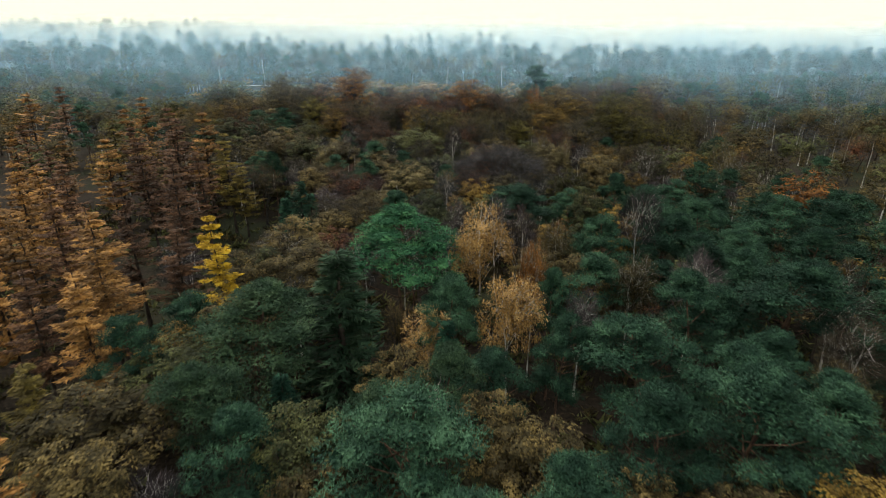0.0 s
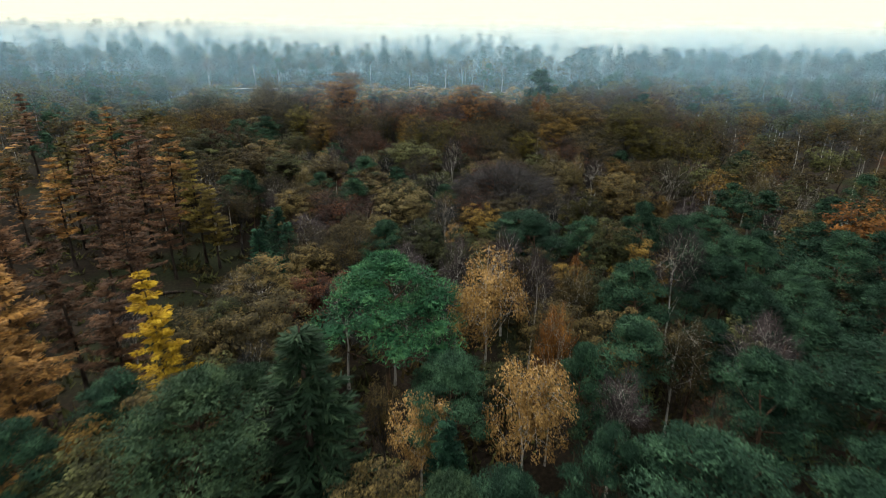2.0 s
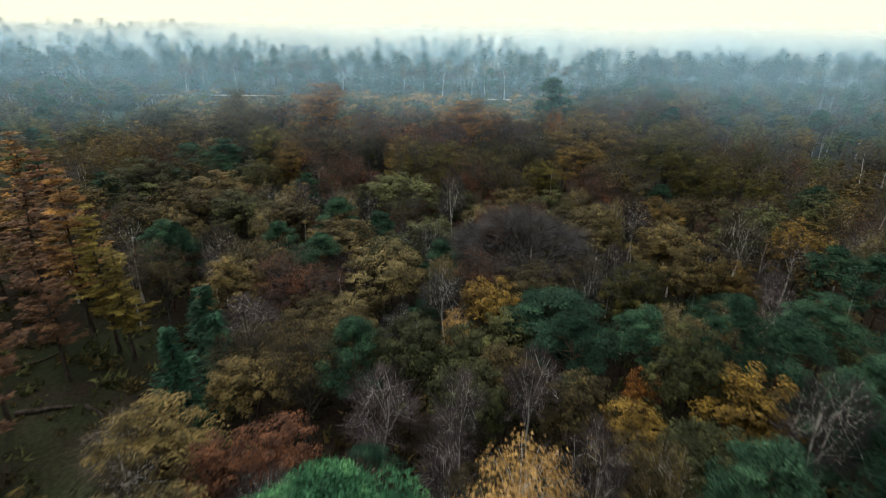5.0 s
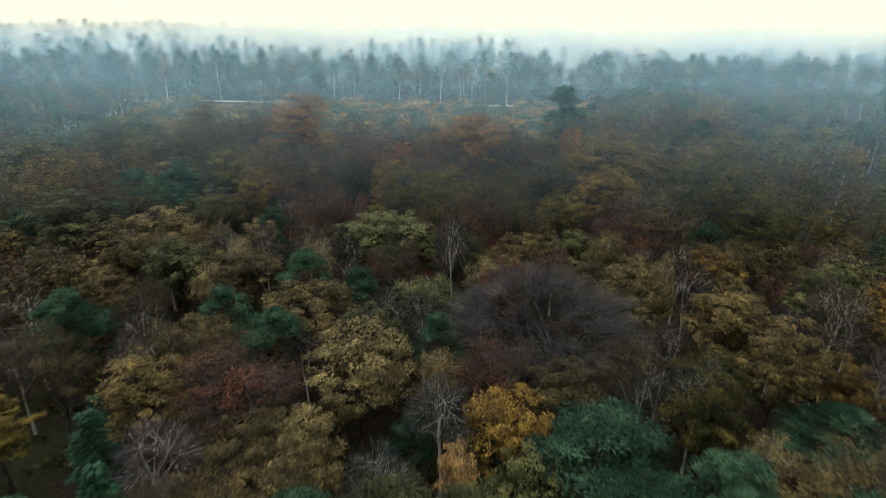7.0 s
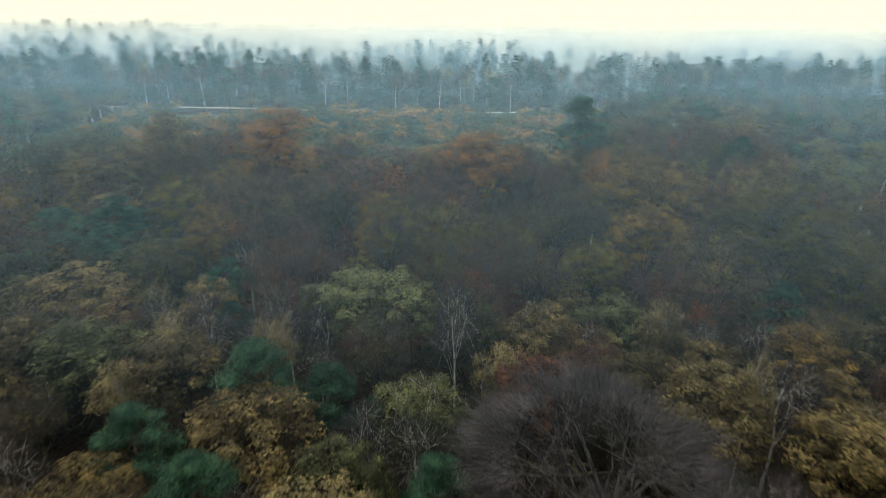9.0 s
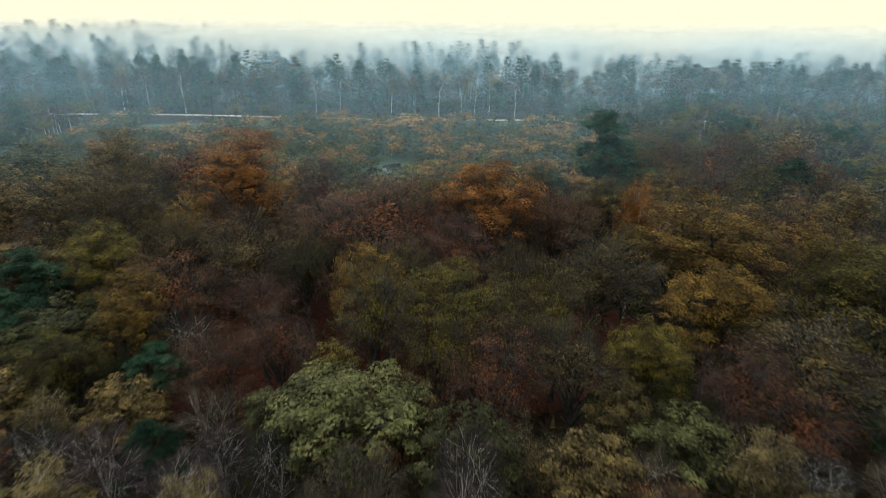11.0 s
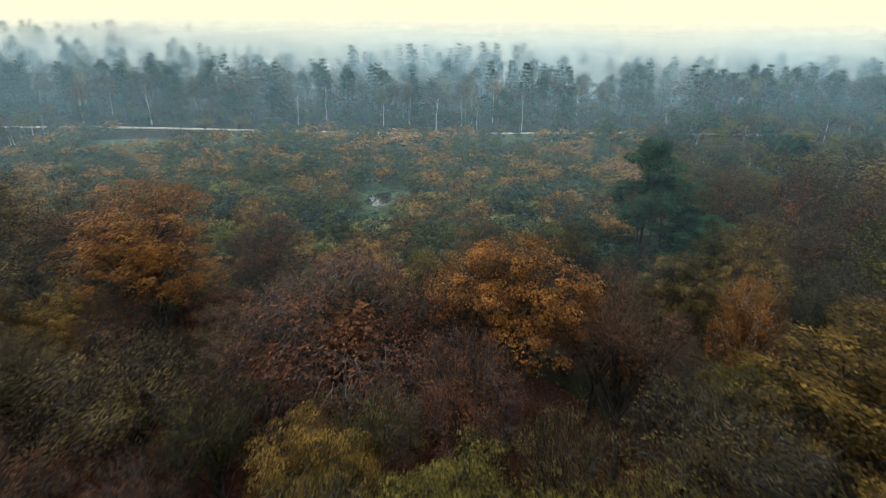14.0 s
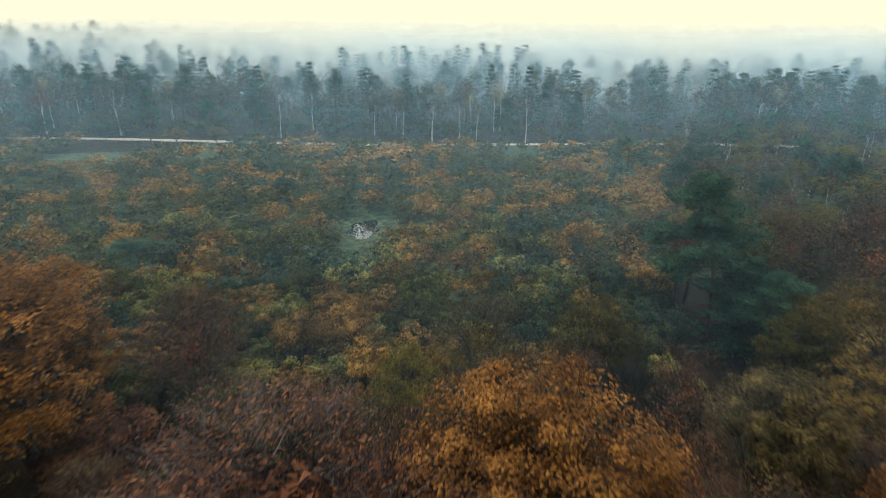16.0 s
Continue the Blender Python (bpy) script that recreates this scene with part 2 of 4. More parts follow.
def limbs(a, b, ra, rb, k=3):
    """Tapered limbs from a to b."""
    a, b = np.asarray(a, float).reshape(-1, 3), np.asarray(b, float).reshape(-1, 3)
    d = unit(b - a)
    u = unit(np.cross(d, np.where(np.abs(d[:, 2:]) > 0.9, [[1.0, 0, 0]], [[0, 0, 1.0]])))
    w = np.cross(d, u)
    ang = np.arange(k) * 2 * np.pi / k
    ring = np.cos(ang)[None, :, None] * u[:, None] + np.sin(ang)[None, :, None] * w[:, None]
    ra, rb = np.broadcast_to(ra, len(a))[:, None, None], np.broadcast_to(rb, len(a))[:, None, None]
    v = np.concatenate([a[:, None] + ring * ra, b[:, None] + ring * rb], 1)
    j = np.arange(k)
    f = np.stack([j, (j + 1) % k, k + (j + 1) % k, k + j], 1)
    return v.reshape(-1, 3), (np.arange(len(a))[:, None, None] * 2 * k + f[None]).reshape(-1, 4)


def stem(rng, h, r, bend=0.25, n=7, k=6):
    """A slightly bent trunk; gives its points and its chunk."""
    z = np.linspace(0, h, n)
    xy = np.cumsum(rng.normal(0, bend / 2, (n, 2)), 0) * (z / h)[:, None]
    p = np.column_stack([xy - xy[0], z])
    rad = r * (1 - 0.85 * (z / h)) * np.where(z == 0, 1.4, 1)
    return p, limbs(p[:-1], p[1:], rad[:-1], rad[1:], k)


def on_stem(p, z):
    return np.column_stack([np.interp(z, p[:, 2], p[:, i]) for i in range(3)])


def ball(rng, n):
    return unit(rng.normal(size=(n, 3)))


FINE = {"hi": 1.0, "mid": 0.21, "lo": 0.05}
# number of oversized inner blades added to keep light out of a crown
LIGHT_BLOCKERS = {"hi": 420, "mid": 140, "lo": 30}
GROW = {"hi": 1.0, "mid": 1.8, "lo": 3.0}


def pine(seed, lod, h=19.0):
    rng = np.random.default_rng(seed)
    p, trunk = stem(rng, h * 0.96, 0.22, 0.7)
    n = 30
    q = np.sort(rng.random(n)) ** 0.75
    z = h * (0.46 + 0.51 * q)
    ang = np.arange(n) * 2.4 + rng.normal(0, 0.6, n)
    r = (3.5 * (1 - q ** 2.2) + 0.3) * rng.uniform(0.4, 1.12, n)
    c = on_stem(p, z) * [1, 1, 0] + np.column_stack([r * np.cos(ang), r * np.sin(ang), z + 0.25 * r])
    size = rng.uniform(0.9, 1.75, n) * (1.2 - 0.35 * q)
    start = on_stem(p, z - r * 0.35 - 0.3)
    bend = start * 0.5 + c * 0.5 - [0, 0, 0.25] + rng.normal(0, 0.15, c.shape)
    arms = [limbs(start, bend, 0.075, 0.05), limbs(bend, c, 0.05, 0.02)]
    m = int(320 * FINE[lod])
    d = ball(rng, n * m)
    d[:, 2] = np.where(d[:, 2] < -0.35, -d[:, 2], d[:, 2])
    pad, s = np.repeat(c, m, 0), np.repeat(size, m)[:, None]
    at = pad + d * s * [1, 1, 0.5] * rng.uniform(0.55, 1.08, (n * m, 1))
    way = unit(d * [1, 1, 0.6] + [0, 0, 0.55] + rng.normal(0, 0.35, d.shape))
    face = unit(d * [1, 1, 0.9] + [0, 0, 0.45] + rng.normal(0, 0.4, d.shape))
    crown = [blades(rng, at, unit(way + rng.normal(0, 0.5, way.shape)), 0.28 * GROW[lod], 0.065 * GROW[lod])]
    crown.append(facing(rng, at, face, 0.3 * GROW[lod], 0.09 * GROW[lod], way))
    # broad blades added beneath each pad to stop light and deepen its underside
    k = 9 if lod != "lo" else 2
    flat = unit(ball(rng, n * k) * [1, 1, 0.25])
    crown.append(blades(rng, np.repeat(c, k, 0) - flat * np.repeat(size, k)[:, None] * 0.35 - [0, 0, 0.3], flat, np.repeat(size, k) * 0.8, np.repeat(size, k) * 0.55))
    return (h, 8.2), [trunk, *arms], crown, None


def fir(seed, lod, h=20.0):
    rng = np.random.default_rng(seed)
    p, trunk = stem(rng, h, 0.26, 0.1)
    lev = np.arange(2.5, h - 0.4, 1.3 if lod == "lo" else 0.62)
    z = np.repeat(lev, 8) + rng.uniform(-0.25, 0.25, len(lev) * 8)
    n = len(z)
    q = z / h
    ang = rng.uniform(0, 2 * np.pi, n)
    r = (3.7 * (1 - q) ** 0.8 + 0.15) * rng.uniform(0.72, 1.1, n)
    out = np.column_stack([np.cos(ang), np.sin(ang), np.zeros(n)])
    m = max(2, int(13 * FINE[lod]))
    t = np.tile((np.arange(m) + 0.8) / m, n)[:, None] ** 0.7
    rr, o = np.repeat(r, m)[:, None], np.repeat(out, m, 0)
    base = on_stem(p, np.repeat(z, m))
    at = base + o * rr * t + [0, 0, 1] * (-0.28 * rr * t + 0.16 * rr * t ** 3)
    sidew = np.cross(o, [0, 0, 1.0]) * np.where(rng.random((n * m, 1)) < 0.5, -1, 1)
    way = unit(o * 0.8 + sidew * rng.uniform(0.1, 1.0, (n * m, 1)) + [0, 0, -0.12] + rng.normal(0, 0.2, at.shape))
    crown = [blades(rng, at - way * 0.1, way, (0.95 - 0.35 * t[:, 0]) * GROW[lod] ** 0.7, 0.2 * GROW[lod])]
    crown.append(blades(rng, at, unit(way + [0, 0, 0.35]), 0.5 * GROW[lod], 0.18 * GROW[lod]))
    return (h, 7.4), [trunk, limbs(on_stem(p, z), on_stem(p, z) + out * (r * 0.7)[:, None] - [0, 0, 0.4], 0.03, 0.01)], crown, None


def larch(seed, lod, h=21.0):
    rng = np.random.default_rng(seed)
    p, trunk = stem(rng, h, 0.2, 0.2)
    lev = np.arange(6.5, h - 0.4, 1.05)
    lev = lev + rng.uniform(-0.2, 0.2, len(lev))
    z = np.repeat(lev, 5) + rng.uniform(-0.15, 0.15, len(lev) * 5)
    z = z[rng.random(len(z)) < 0.9]
    n = len(z)
    q = (z - 6.3) / (h - 6.3)
    ang = rng.uniform(0, 2 * np.pi, n)
    r = (3.7 * (1 - q) ** 0.85 + 0.25) * rng.uniform(0.55, 1.15, n) * np.where(q < 0.2, 0.6, 1)
    out = np.column_stack([np.cos(ang), np.sin(ang), np.zeros(n)])

    def along(t, k):
        rr = np.repeat(r, k)[:, None]
        return on_stem(p, np.repeat(z, k)) + np.repeat(out, k, 0) * rr * t + [0, 0, 1] * rr * (-0.26 * t + 0.36 * t ** 2)

    half, tip = along(np.full((n, 1), 0.55), 1), along(np.ones((n, 1)), 1)
    m = max(5, int(84 * FINE[lod]))
    t = rng.random((n * m, 1)) ** 0.65
    o = np.repeat(out, m, 0)
    side = np.cross(o, [0, 0, 1.0])
    off = rng.normal(0, 0.2, (n * m, 1)) * (0.35 + np.sin(t * 2.6))
    at = along(t, m) + side * off + [0, 0, 1] * rng.normal(0, 0.06, (n * m, 1))
    way = unit(o * 0.8 + side * np.sign(off) * 0.5 + rng.normal(0, 0.35, at.shape) + [0, 0, 0.1])
    crown = [facing(rng, at, unit(rng.normal(0, 0.4, at.shape) + [0, 0, 1.0]), 0.46 * GROW[lod], 0.17 * GROW[lod], way)]
    return (h, 6.8), [trunk, limbs(on_stem(p, z), half, 0.03, 0.018), limbs(half, tip, 0.018, 0.006)], crown, None


def broadleaf(seed, lod, h, wide, base, n_main, n_clump, per, leaf, droop=0.0, twigs=8, twig=0.9, lump=0.26, clump=0.62, trunk_r=0.26, stemmy=False, dome=0.0, fine=1.0):
    """A deciduous tree: bole, main limbs, boughs to each clump, twigs, and leaves about the clumps (per 0: bare)."""
    rng = np.random.default_rng(seed)
    rx, rz = wide / 2, h * (1 - base) / 2
    mid = np.array([0, 0, h - rz])
    bole = h * (0.8 if stemmy else base + 0.12)
    p, trunk = stem(rng, bole, trunk_r, 0.35)
    d = ball(rng, n_main * 8)
    d = d[d[:, 2] > -0.45][:n_main]
    ends = mid + d * [rx, rx, rz] * rng.uniform(0.5, 0.72, (len(d), 1))
    own = rng.integers(0, len(d), n_clump)
    c = ends[own] + rng.normal(0, lump, (n_clump, 3)) * [rx * 1.3, rx * 1.3, rz]
    rel = (c - mid) / [rx, rx, rz]
    size = np.linalg.norm(rel, axis=1, keepdims=True)
    if dome:
        rel, size = unit(rel) * np.maximum(size, dome), np.maximum(size, dome)
    c = mid + rel / np.maximum(size, 0.94) * 0.94 * [rx, rx, rz]
    c[:, 2] = np.maximum(c[:, 2], h * base * 0.8)
    start = on_stem(p, np.clip(ends[:, 2] - rz * 0.7 - np.linalg.norm(ends[:, :2], axis=1) * 0.3, h * base * 0.75, bole))
    bend = start * 0.45 + ends * 0.55 + rng.normal(0, 0.3, ends.shape) + [0, 0, 0.5]
    thick = trunk_r * (0.36 if stemmy else 1)
    wood = [trunk, limbs(start, bend, thick * 0.34, thick * 0.22, 4), limbs(bend, ends, thick * 0.22, thick * 0.1, 3)]
    some = slice(None) if lod == "hi" else slice(None, None, 3)
    wood.append(limbs((bend[own] * 0.4 + ends[own] * 0.6)[some], c[some], thick * 0.1, 0.009))
    g = GROW[lod]
    tw = []
    k = int(round(twigs * FINE[lod]))
    if k:
        o = np.repeat(unit((c - mid) * [1, 1, 0.8] + [0, 0, 1.2]), k, 0)
        at = np.repeat(c, k, 0) + rng.normal(0, clump * 0.55, (n_clump * k, 3))
        tw = [blades(rng, at - o * twig * 0.5, unit(o + rng.normal(0, 0.38, o.shape) - [0, 0, droop * 0.5]), twig * rng.uniform(0.7, 1.4, len(at)), 0.04 * fine * g)]
    lv = []
    m = max(1, int(round(per * 1.15 * FINE[lod]))) if per else 0
    if m:
        tufts = c
        k = len(tufts)
        d = ball(rng, k * m)
        d[:, 2] = np.where(d[:, 2] < -0.3, -d[:, 2], d[:, 2])
        size = np.repeat(rng.uniform(0.6, 1.35, k), m)[:, None] * clump * 1.7
        at = np.repeat(tufts, m, 0) + d * size * [1, 1, 0.72] * rng.uniform(0.62, 1.1, (k * m, 1)) - rng.uniform(0, 1.5, (k * m, 1)) * [0, 0, droop]
        out = unit(at - mid)
        face = unit(d * [0.8, 0.8, 1.0 - 0.6 * droop] + out * 0.8 + [0, 0, 0.3 - 0.25 * droop] + rng.normal(0, 0.42, at.shape))
        way = rng.normal(0, 1, at.shape) - [0, 0, 3.0 * droop]
        lv = [facing(rng, at, face, leaf * g * rng.uniform(0.8, 1.5, len(at)), leaf * 0.85 * g, way)]
        if per > 15:
            # oversized blades hidden inside the crown, added to block light and darken it
            blockers = mid + ball(rng, LIGHT_BLOCKERS[lod]) * rng.uniform(0.05, 0.4, (LIGHT_BLOCKERS[lod], 1)) * [rx, rx, rz]
            lv.append(blades(rng, blockers, ball(rng, len(blockers)), (0.045 if lod == "hi" else 0.08) * wide, (0.028 if lod == "hi" else 0.05) * wide))
    return (h, wide), wood, lv, tw


KINDS = {
    "pine": (pine, {}, "pine_tree", "pine"),
    "fir": (fir, {}, "fir_tree", "dark"),
    "larch": (larch, {}, "larch_tree", "dark"),
    "birch": (broadleaf, dict(h=19, wide=6.2, base=0.38, n_main=11, n_clump=170, per=38, leaf=0.16, droop=0.8, twigs=3, twig=0.8, clump=0.3, trunk_r=0.15, stemmy=True), "birch_tree", "birch"),
    "bare_birch": (broadleaf, dict(h=18, wide=5.6, base=0.35, n_main=12, n_clump=120, per=0, leaf=0.25, twigs=24, twig=0.95, clump=0.45, trunk_r=0.15, stemmy=True), "birch_tree", "birch"),
    "oak": (broadleaf, dict(h=17, wide=8.5, base=0.3, n_main=13, n_clump=140, per=58, leaf=0.22, twigs=4, clump=0.45, trunk_r=0.3), "oak_tree", "dark"),
    "beech": (broadleaf, dict(h=24, wide=12, base=0.25, n_main=18, n_clump=230, per=84, leaf=0.155, twigs=5, twig=1.2, clump=0.55, trunk_r=0.42, lump=0.2), "beech_tree", "grey"),
    "sparse_beech": (broadleaf, dict(h=23, wide=11, base=0.25, n_main=18, n_clump=190, per=28, leaf=0.13, twigs=12, twig=1.3, clump=0.7, trunk_r=0.4, lump=0.2), "beech_tree", "grey"),
    "dome": (broadleaf, dict(h=17, wide=13, base=0.22, n_main=24, n_clump=340, per=0, leaf=0.3, twigs=44, twig=1.7, clump=0.6, fine=0.5, trunk_r=0.26, lump=0.2, dome=0.78), "beech_tree", "grey"),
    "snag": (broadleaf, dict(h=14, wide=4.5, base=0.45, n_main=9, n_clump=40, per=0, leaf=0.3, twigs=3, twig=0.9, clump=0.3, trunk_r=0.2, stemmy=True), "dead_tree", "dead"),
    "bush": (broadleaf, dict(h=6.5, wide=7, base=0.1, n_main=10, n_clump=64, per=46, leaf=0.21, twigs=3, twig=0.6, clump=0.4, trunk_r=0.1), "young_oak", "dark"),
}
VARIANTS = 4
LIBRARY = {}


def library(kind, lod, v):
    """Meshes of one kind, made once and shared by the trees of that kind."""
    key = (kind, lod, v)
    if key not in LIBRARY:
        make, given, name, wood = KINDS[kind]
        size, trunk, lv, tw = make(100 + 17 * v + 1000 * list(KINDS).index(kind), lod, **given)
        LIBRARY[key] = (size, mesh_of("trunk", trunk, BARK[wood]), mesh_of("crown", lv, LEAF["olive"]) if lv else None, mesh_of("twigs", tw, LEAF["twig_grey"]) if tw else None)
    return LIBRARY[key]


def part(name, data, mat, parent, label=""):
    """A mesh as one part under its thing, with a material of its own."""
    ob = new(name, data)
    ob.parent = parent
    ob.material_slots[0].link = "OBJECT"
    ob.material_slots[0].material = mat
    return tagged(ob, label)


def rise(x, y):
    """The ground's height."""
    far = np.clip((y - 330) / 250, 0, 1)
    west = np.clip((-x - 40) / 220, 0, 1)
    return 0.5 * np.sin(x * 0.031 + 1) * np.cos(y * 0.027) + far * far * (3 - 2 * far) * (1 + 13 * west)


PLANTED = []
WORDS = {
    "pine": "dark blue-green needles in flat pads, bare reddish trunk", "pine_olive": "olive-green needle pads, bare reddish trunk",
    "pine_fresh": "bright green needle pads", "fir": "dark green drooping boughs in tiers", "larch_orange": "orange autumn needles on tiered boughs", "larch_rust": "rusty brown thinning needles on tiered boughs",
    "larch_yellow": "bright yellow needles on tiered boughs", "larch_olive": "olive-yellow needles on tiered boughs", "gold": "golden autumn leaves", "orange": "orange autumn leaves",
    "amber": "amber and green turning leaves", "rust": "rust-red autumn leaves", "brown": "brown autumn leaves", "olive": "olive-green turning leaves", "green": "yellow-green turning leaves", "teal": "dull grey-green leaves", "straw": "pale straw-coloured leaves", "bush_amber": "amber and orange turning leaves", "bush_green": "yellowish green turning leaves",
}


def plant(kind, x, y, h=0, w=0, tone="", twig="twig_grey", turn=None, lod="", filler=False):
    """A tree of that kind at its place, h metres high and w wide."""
    near = max(28.0, 1.28 * abs(x), y - 150)
    lod = lod or ("mid" if y > 335 and not filler else "hi" if near < (82 if kind in ("bush", "larch") else 57 if filler else 72) else "mid" if near < 130 else "lo")
    i = len(PLANTED)
    (h0, w0), trunk, lv, tw = library(kind, lod, i % VARIANTS if lod == "hi" else i % 3)
    h, w = h or h0, (w or w0) * (1.1 if kind == "larch" else 1)
    PLANTED.append((x, y, w))
    name, wood = KINDS[kind][2:]
    tree = new(name)
    tree.empty_display_size = 0.5
    tree.matrix_basis = Matrix.LocRotScale((x, y, float(rise(x, y)) - 0.05), Euler((0, 0, turn if turn is not None else (i * 2.399) % 6.283)), (w / w0, w / w0, h / h0))
    tone = tone or kind
    part("trunk", trunk, BARK[wood], tree)
    if lv:
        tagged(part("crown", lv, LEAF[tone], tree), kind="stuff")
    if tw:
        tagged(part("twig_spray", tw, LEAF[twig], tree), kind="stuff")
    words = WORDS.get(tone, "") if lv else "bare twigs in a dense dome" if kind == "dome" else "bleached broken limbs and no leaves" if kind == "snag" else "bare purplish twigs and pale trunk"
    return tagged(tree, f"{name.replace('_', ' ')} with {words}", "tree" if kind != "bush" else "young tree", group=f"{name}s of the wood")


# ---- ground ----
def ground():
    fine = np.concatenate([np.linspace(-2400, -330, 10), np.linspace(-300, 300, 121), np.linspace(330, 2400, 10)])
    deep = np.concatenate([np.linspace(-900, -40, 8), np.linspace(-20, 520, 109), np.linspace(560, 4200, 12)])
    X, Y = np.meshgrid(fine, deep)
    Z = rise(X, Y) + 0.15 * np.sin(X * 0.7 + np.sin(Y * 0.5)) * np.cos(Y * 0.61)
    nx, ny = len(fine), len(deep)
    i = (np.arange(ny - 1)[:, None] * nx + np.arange(nx - 1)[None]).ravel()
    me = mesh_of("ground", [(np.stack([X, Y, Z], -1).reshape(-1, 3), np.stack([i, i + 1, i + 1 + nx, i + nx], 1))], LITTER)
    return tagged(new("ground", me), "dark forest floor of brown leaf litter and moss", "ground", kind="structure")


ground()


def patch(name, mat, cx, cy, rx, ry, label, lift=0.22, seed=1):
    """A flat uneven-edged sheet of another ground cover, following the ground."""
    rng = np.random.default_rng(seed)
    k, rings = 64, 10
    a = np.arange(k) * 2 * np.pi / k
    edge = 1 + sum(rng.uniform(0.02, 0.1) * np.sin(a * f + rng.uniform(0, 6)) for f in (2, 3, 5, 7, 11))
    v = [(cx, cy)]
    for j in range(1, rings + 1):
        v += [(cx + rx * j / rings * e * math.cos(b), cy + ry * j / rings * e * math.sin(b)) for b, e in zip(a, edge)]
    v = np.array(v)
    z = rise(v[:, 0], v[:, 1]) + lift
    tri = np.array([(0, 1 + i, 1 + (i + 1) % k) for i in range(k)])
    quad = np.array([(1 + j * k + i, 1 + (j + 1) * k + i, 1 + (j + 1) * k + (i + 1) % k, 1 + j * k + (i + 1) % k) for j in range(rings - 1) for i in range(k)])
    co = np.column_stack([v, z])
    me = mesh_of(name, [(co, tri), (co, quad)], mat)
    return tagged(new(name, me), label, "ground", kind="structure")


patch("heath", HEATH, -30, 290, 135, 56, "pale green grassy heath of the clearing", seed=3)
patch("beech_litter", RED_LITTER, -8, 172, 34, 22, "red-brown beech leaves on the forest floor", seed=5)


def track():
    x = np.linspace(-170, 130, 90)
    y = 347 + 3 * np.sin(x * 0.03) - 0.02 * x
    half = 1.7 + 0.25 * np.sin(x * 0.4)
    a, b = np.column_stack([x, y - half]), np.column_stack([x, y + half])
    v = np.concatenate([a, b])
    z = rise(v[:, 0], v[:, 1]) + 0.5
    n = len(x)
    i = np.arange(n - 1)
    me = mesh_of("sand_track", [(np.column_stack([v, z]), np.stack([i, i + 1, n + i + 1, n + i], 1))], SAND)
    return tagged(new("sand_track", me), "pale sandy track along the edge of the wood", "track", kind="structure")


track()


def water():
    m, n, l, b = material("still_water", 0.04, 0.5)
    b.inputs["Base Color"].default_value = (0.012, 0.016, 0.014, 1)
    b.inputs["IOR"].default_value = 2.8
    t = noise_tex(n, l, 1.4, 3.0)
    bump = n.new("ShaderNodeBump")
    bump.inputs["Strength"].default_value, bump.inputs["Distance"].default_value = 0.25, 0.04
    l.new(t.outputs["Fac"], bump.inputs["Height"])
    l.new(bump.outputs[0], b.inputs["Normal"])
    return m


WATER = water()
patch("pool", WATER, -14.8, 262.0, 3.0, 5.4, "small still pool that mirrors the pale sky", 0.3, 8)
patch("pool", WATER, -14.5, 243, 1.3, 2, "small still pool that mirrors the pale sky", 0.3, 9)
PLANTED_KEEP = [(-14.8, 263, 13), (-14.5, 256, 11), (-14.2, 250, 9), (-13.8, 244, 6), (8.5, 43, 4), (9.5, 38, 6),
                (-38, 92, 26), (-53, 95, 16), (-33, 82, 16), (-44, 80, 16), (-100, 325, 34), (-75, 332, 18), (24, 322, 16),
                (33, 207, 10), (27, 198, 8), (38, 212, 8)]

def log(x, y, length, radius, turn, label):
    """A fallen trunk with a broken stub or two, lying on the floor of the wood."""
    rng = np.random.default_rng(int(abs(x * 7 + y)))
    n = 6
    t = np.linspace(0, 1, n)
    p = np.column_stack([t * length, rng.normal(0, 0.12, n), radius * (1 - 0.3 * t) + rng.normal(0, 0.03, n)])
    rad = radius * (1 - 0.45 * t)
    stub = limbs(p[2:4], p[2:4] + [[0.5, 0.6, 0.7], [0.6, -0.7, 0.5]], radius * 0.3, radius * 0.12, 5)
    ends = [(np.concatenate([p[[i]], p[i] + np.column_stack([np.zeros(7), rad[i] * np.cos(np.arange(7) * 0.9), rad[i] * np.sin(np.arange(7) * 0.9)])]), [(0, j + 1, (j + 1) % 7 + 1) for j in range(7)]) for i in (0, n - 1)]
    ob = new("fallen_log", mesh_of("fallen_log", [limbs(p[:-1], p[1:], rad[:-1], rad[1:], 7), stub, *ends], BARK["dark"]))
    ob.matrix_basis = Matrix.LocRotScale((x, y, float(rise(x, y)) - 0.08), Euler((0, 0, turn)), None)
    return tagged(ob, label, "log")


log(-46, 91.5, 5.5, 0.32, 0.25, "dark fallen trunk lying on the mossy forest floor")
log(-39.5, 93, 4.0, 0.26, -0.5, "short dark fallen trunk with broken stubs")
log(-52, 99, 6.0, 0.22, 0.9, "slim fallen trunk lying on leaf litter")
log(10.5, 41, 4.5, 0.16, 0.6, "thin fallen birch trunk under the pines")


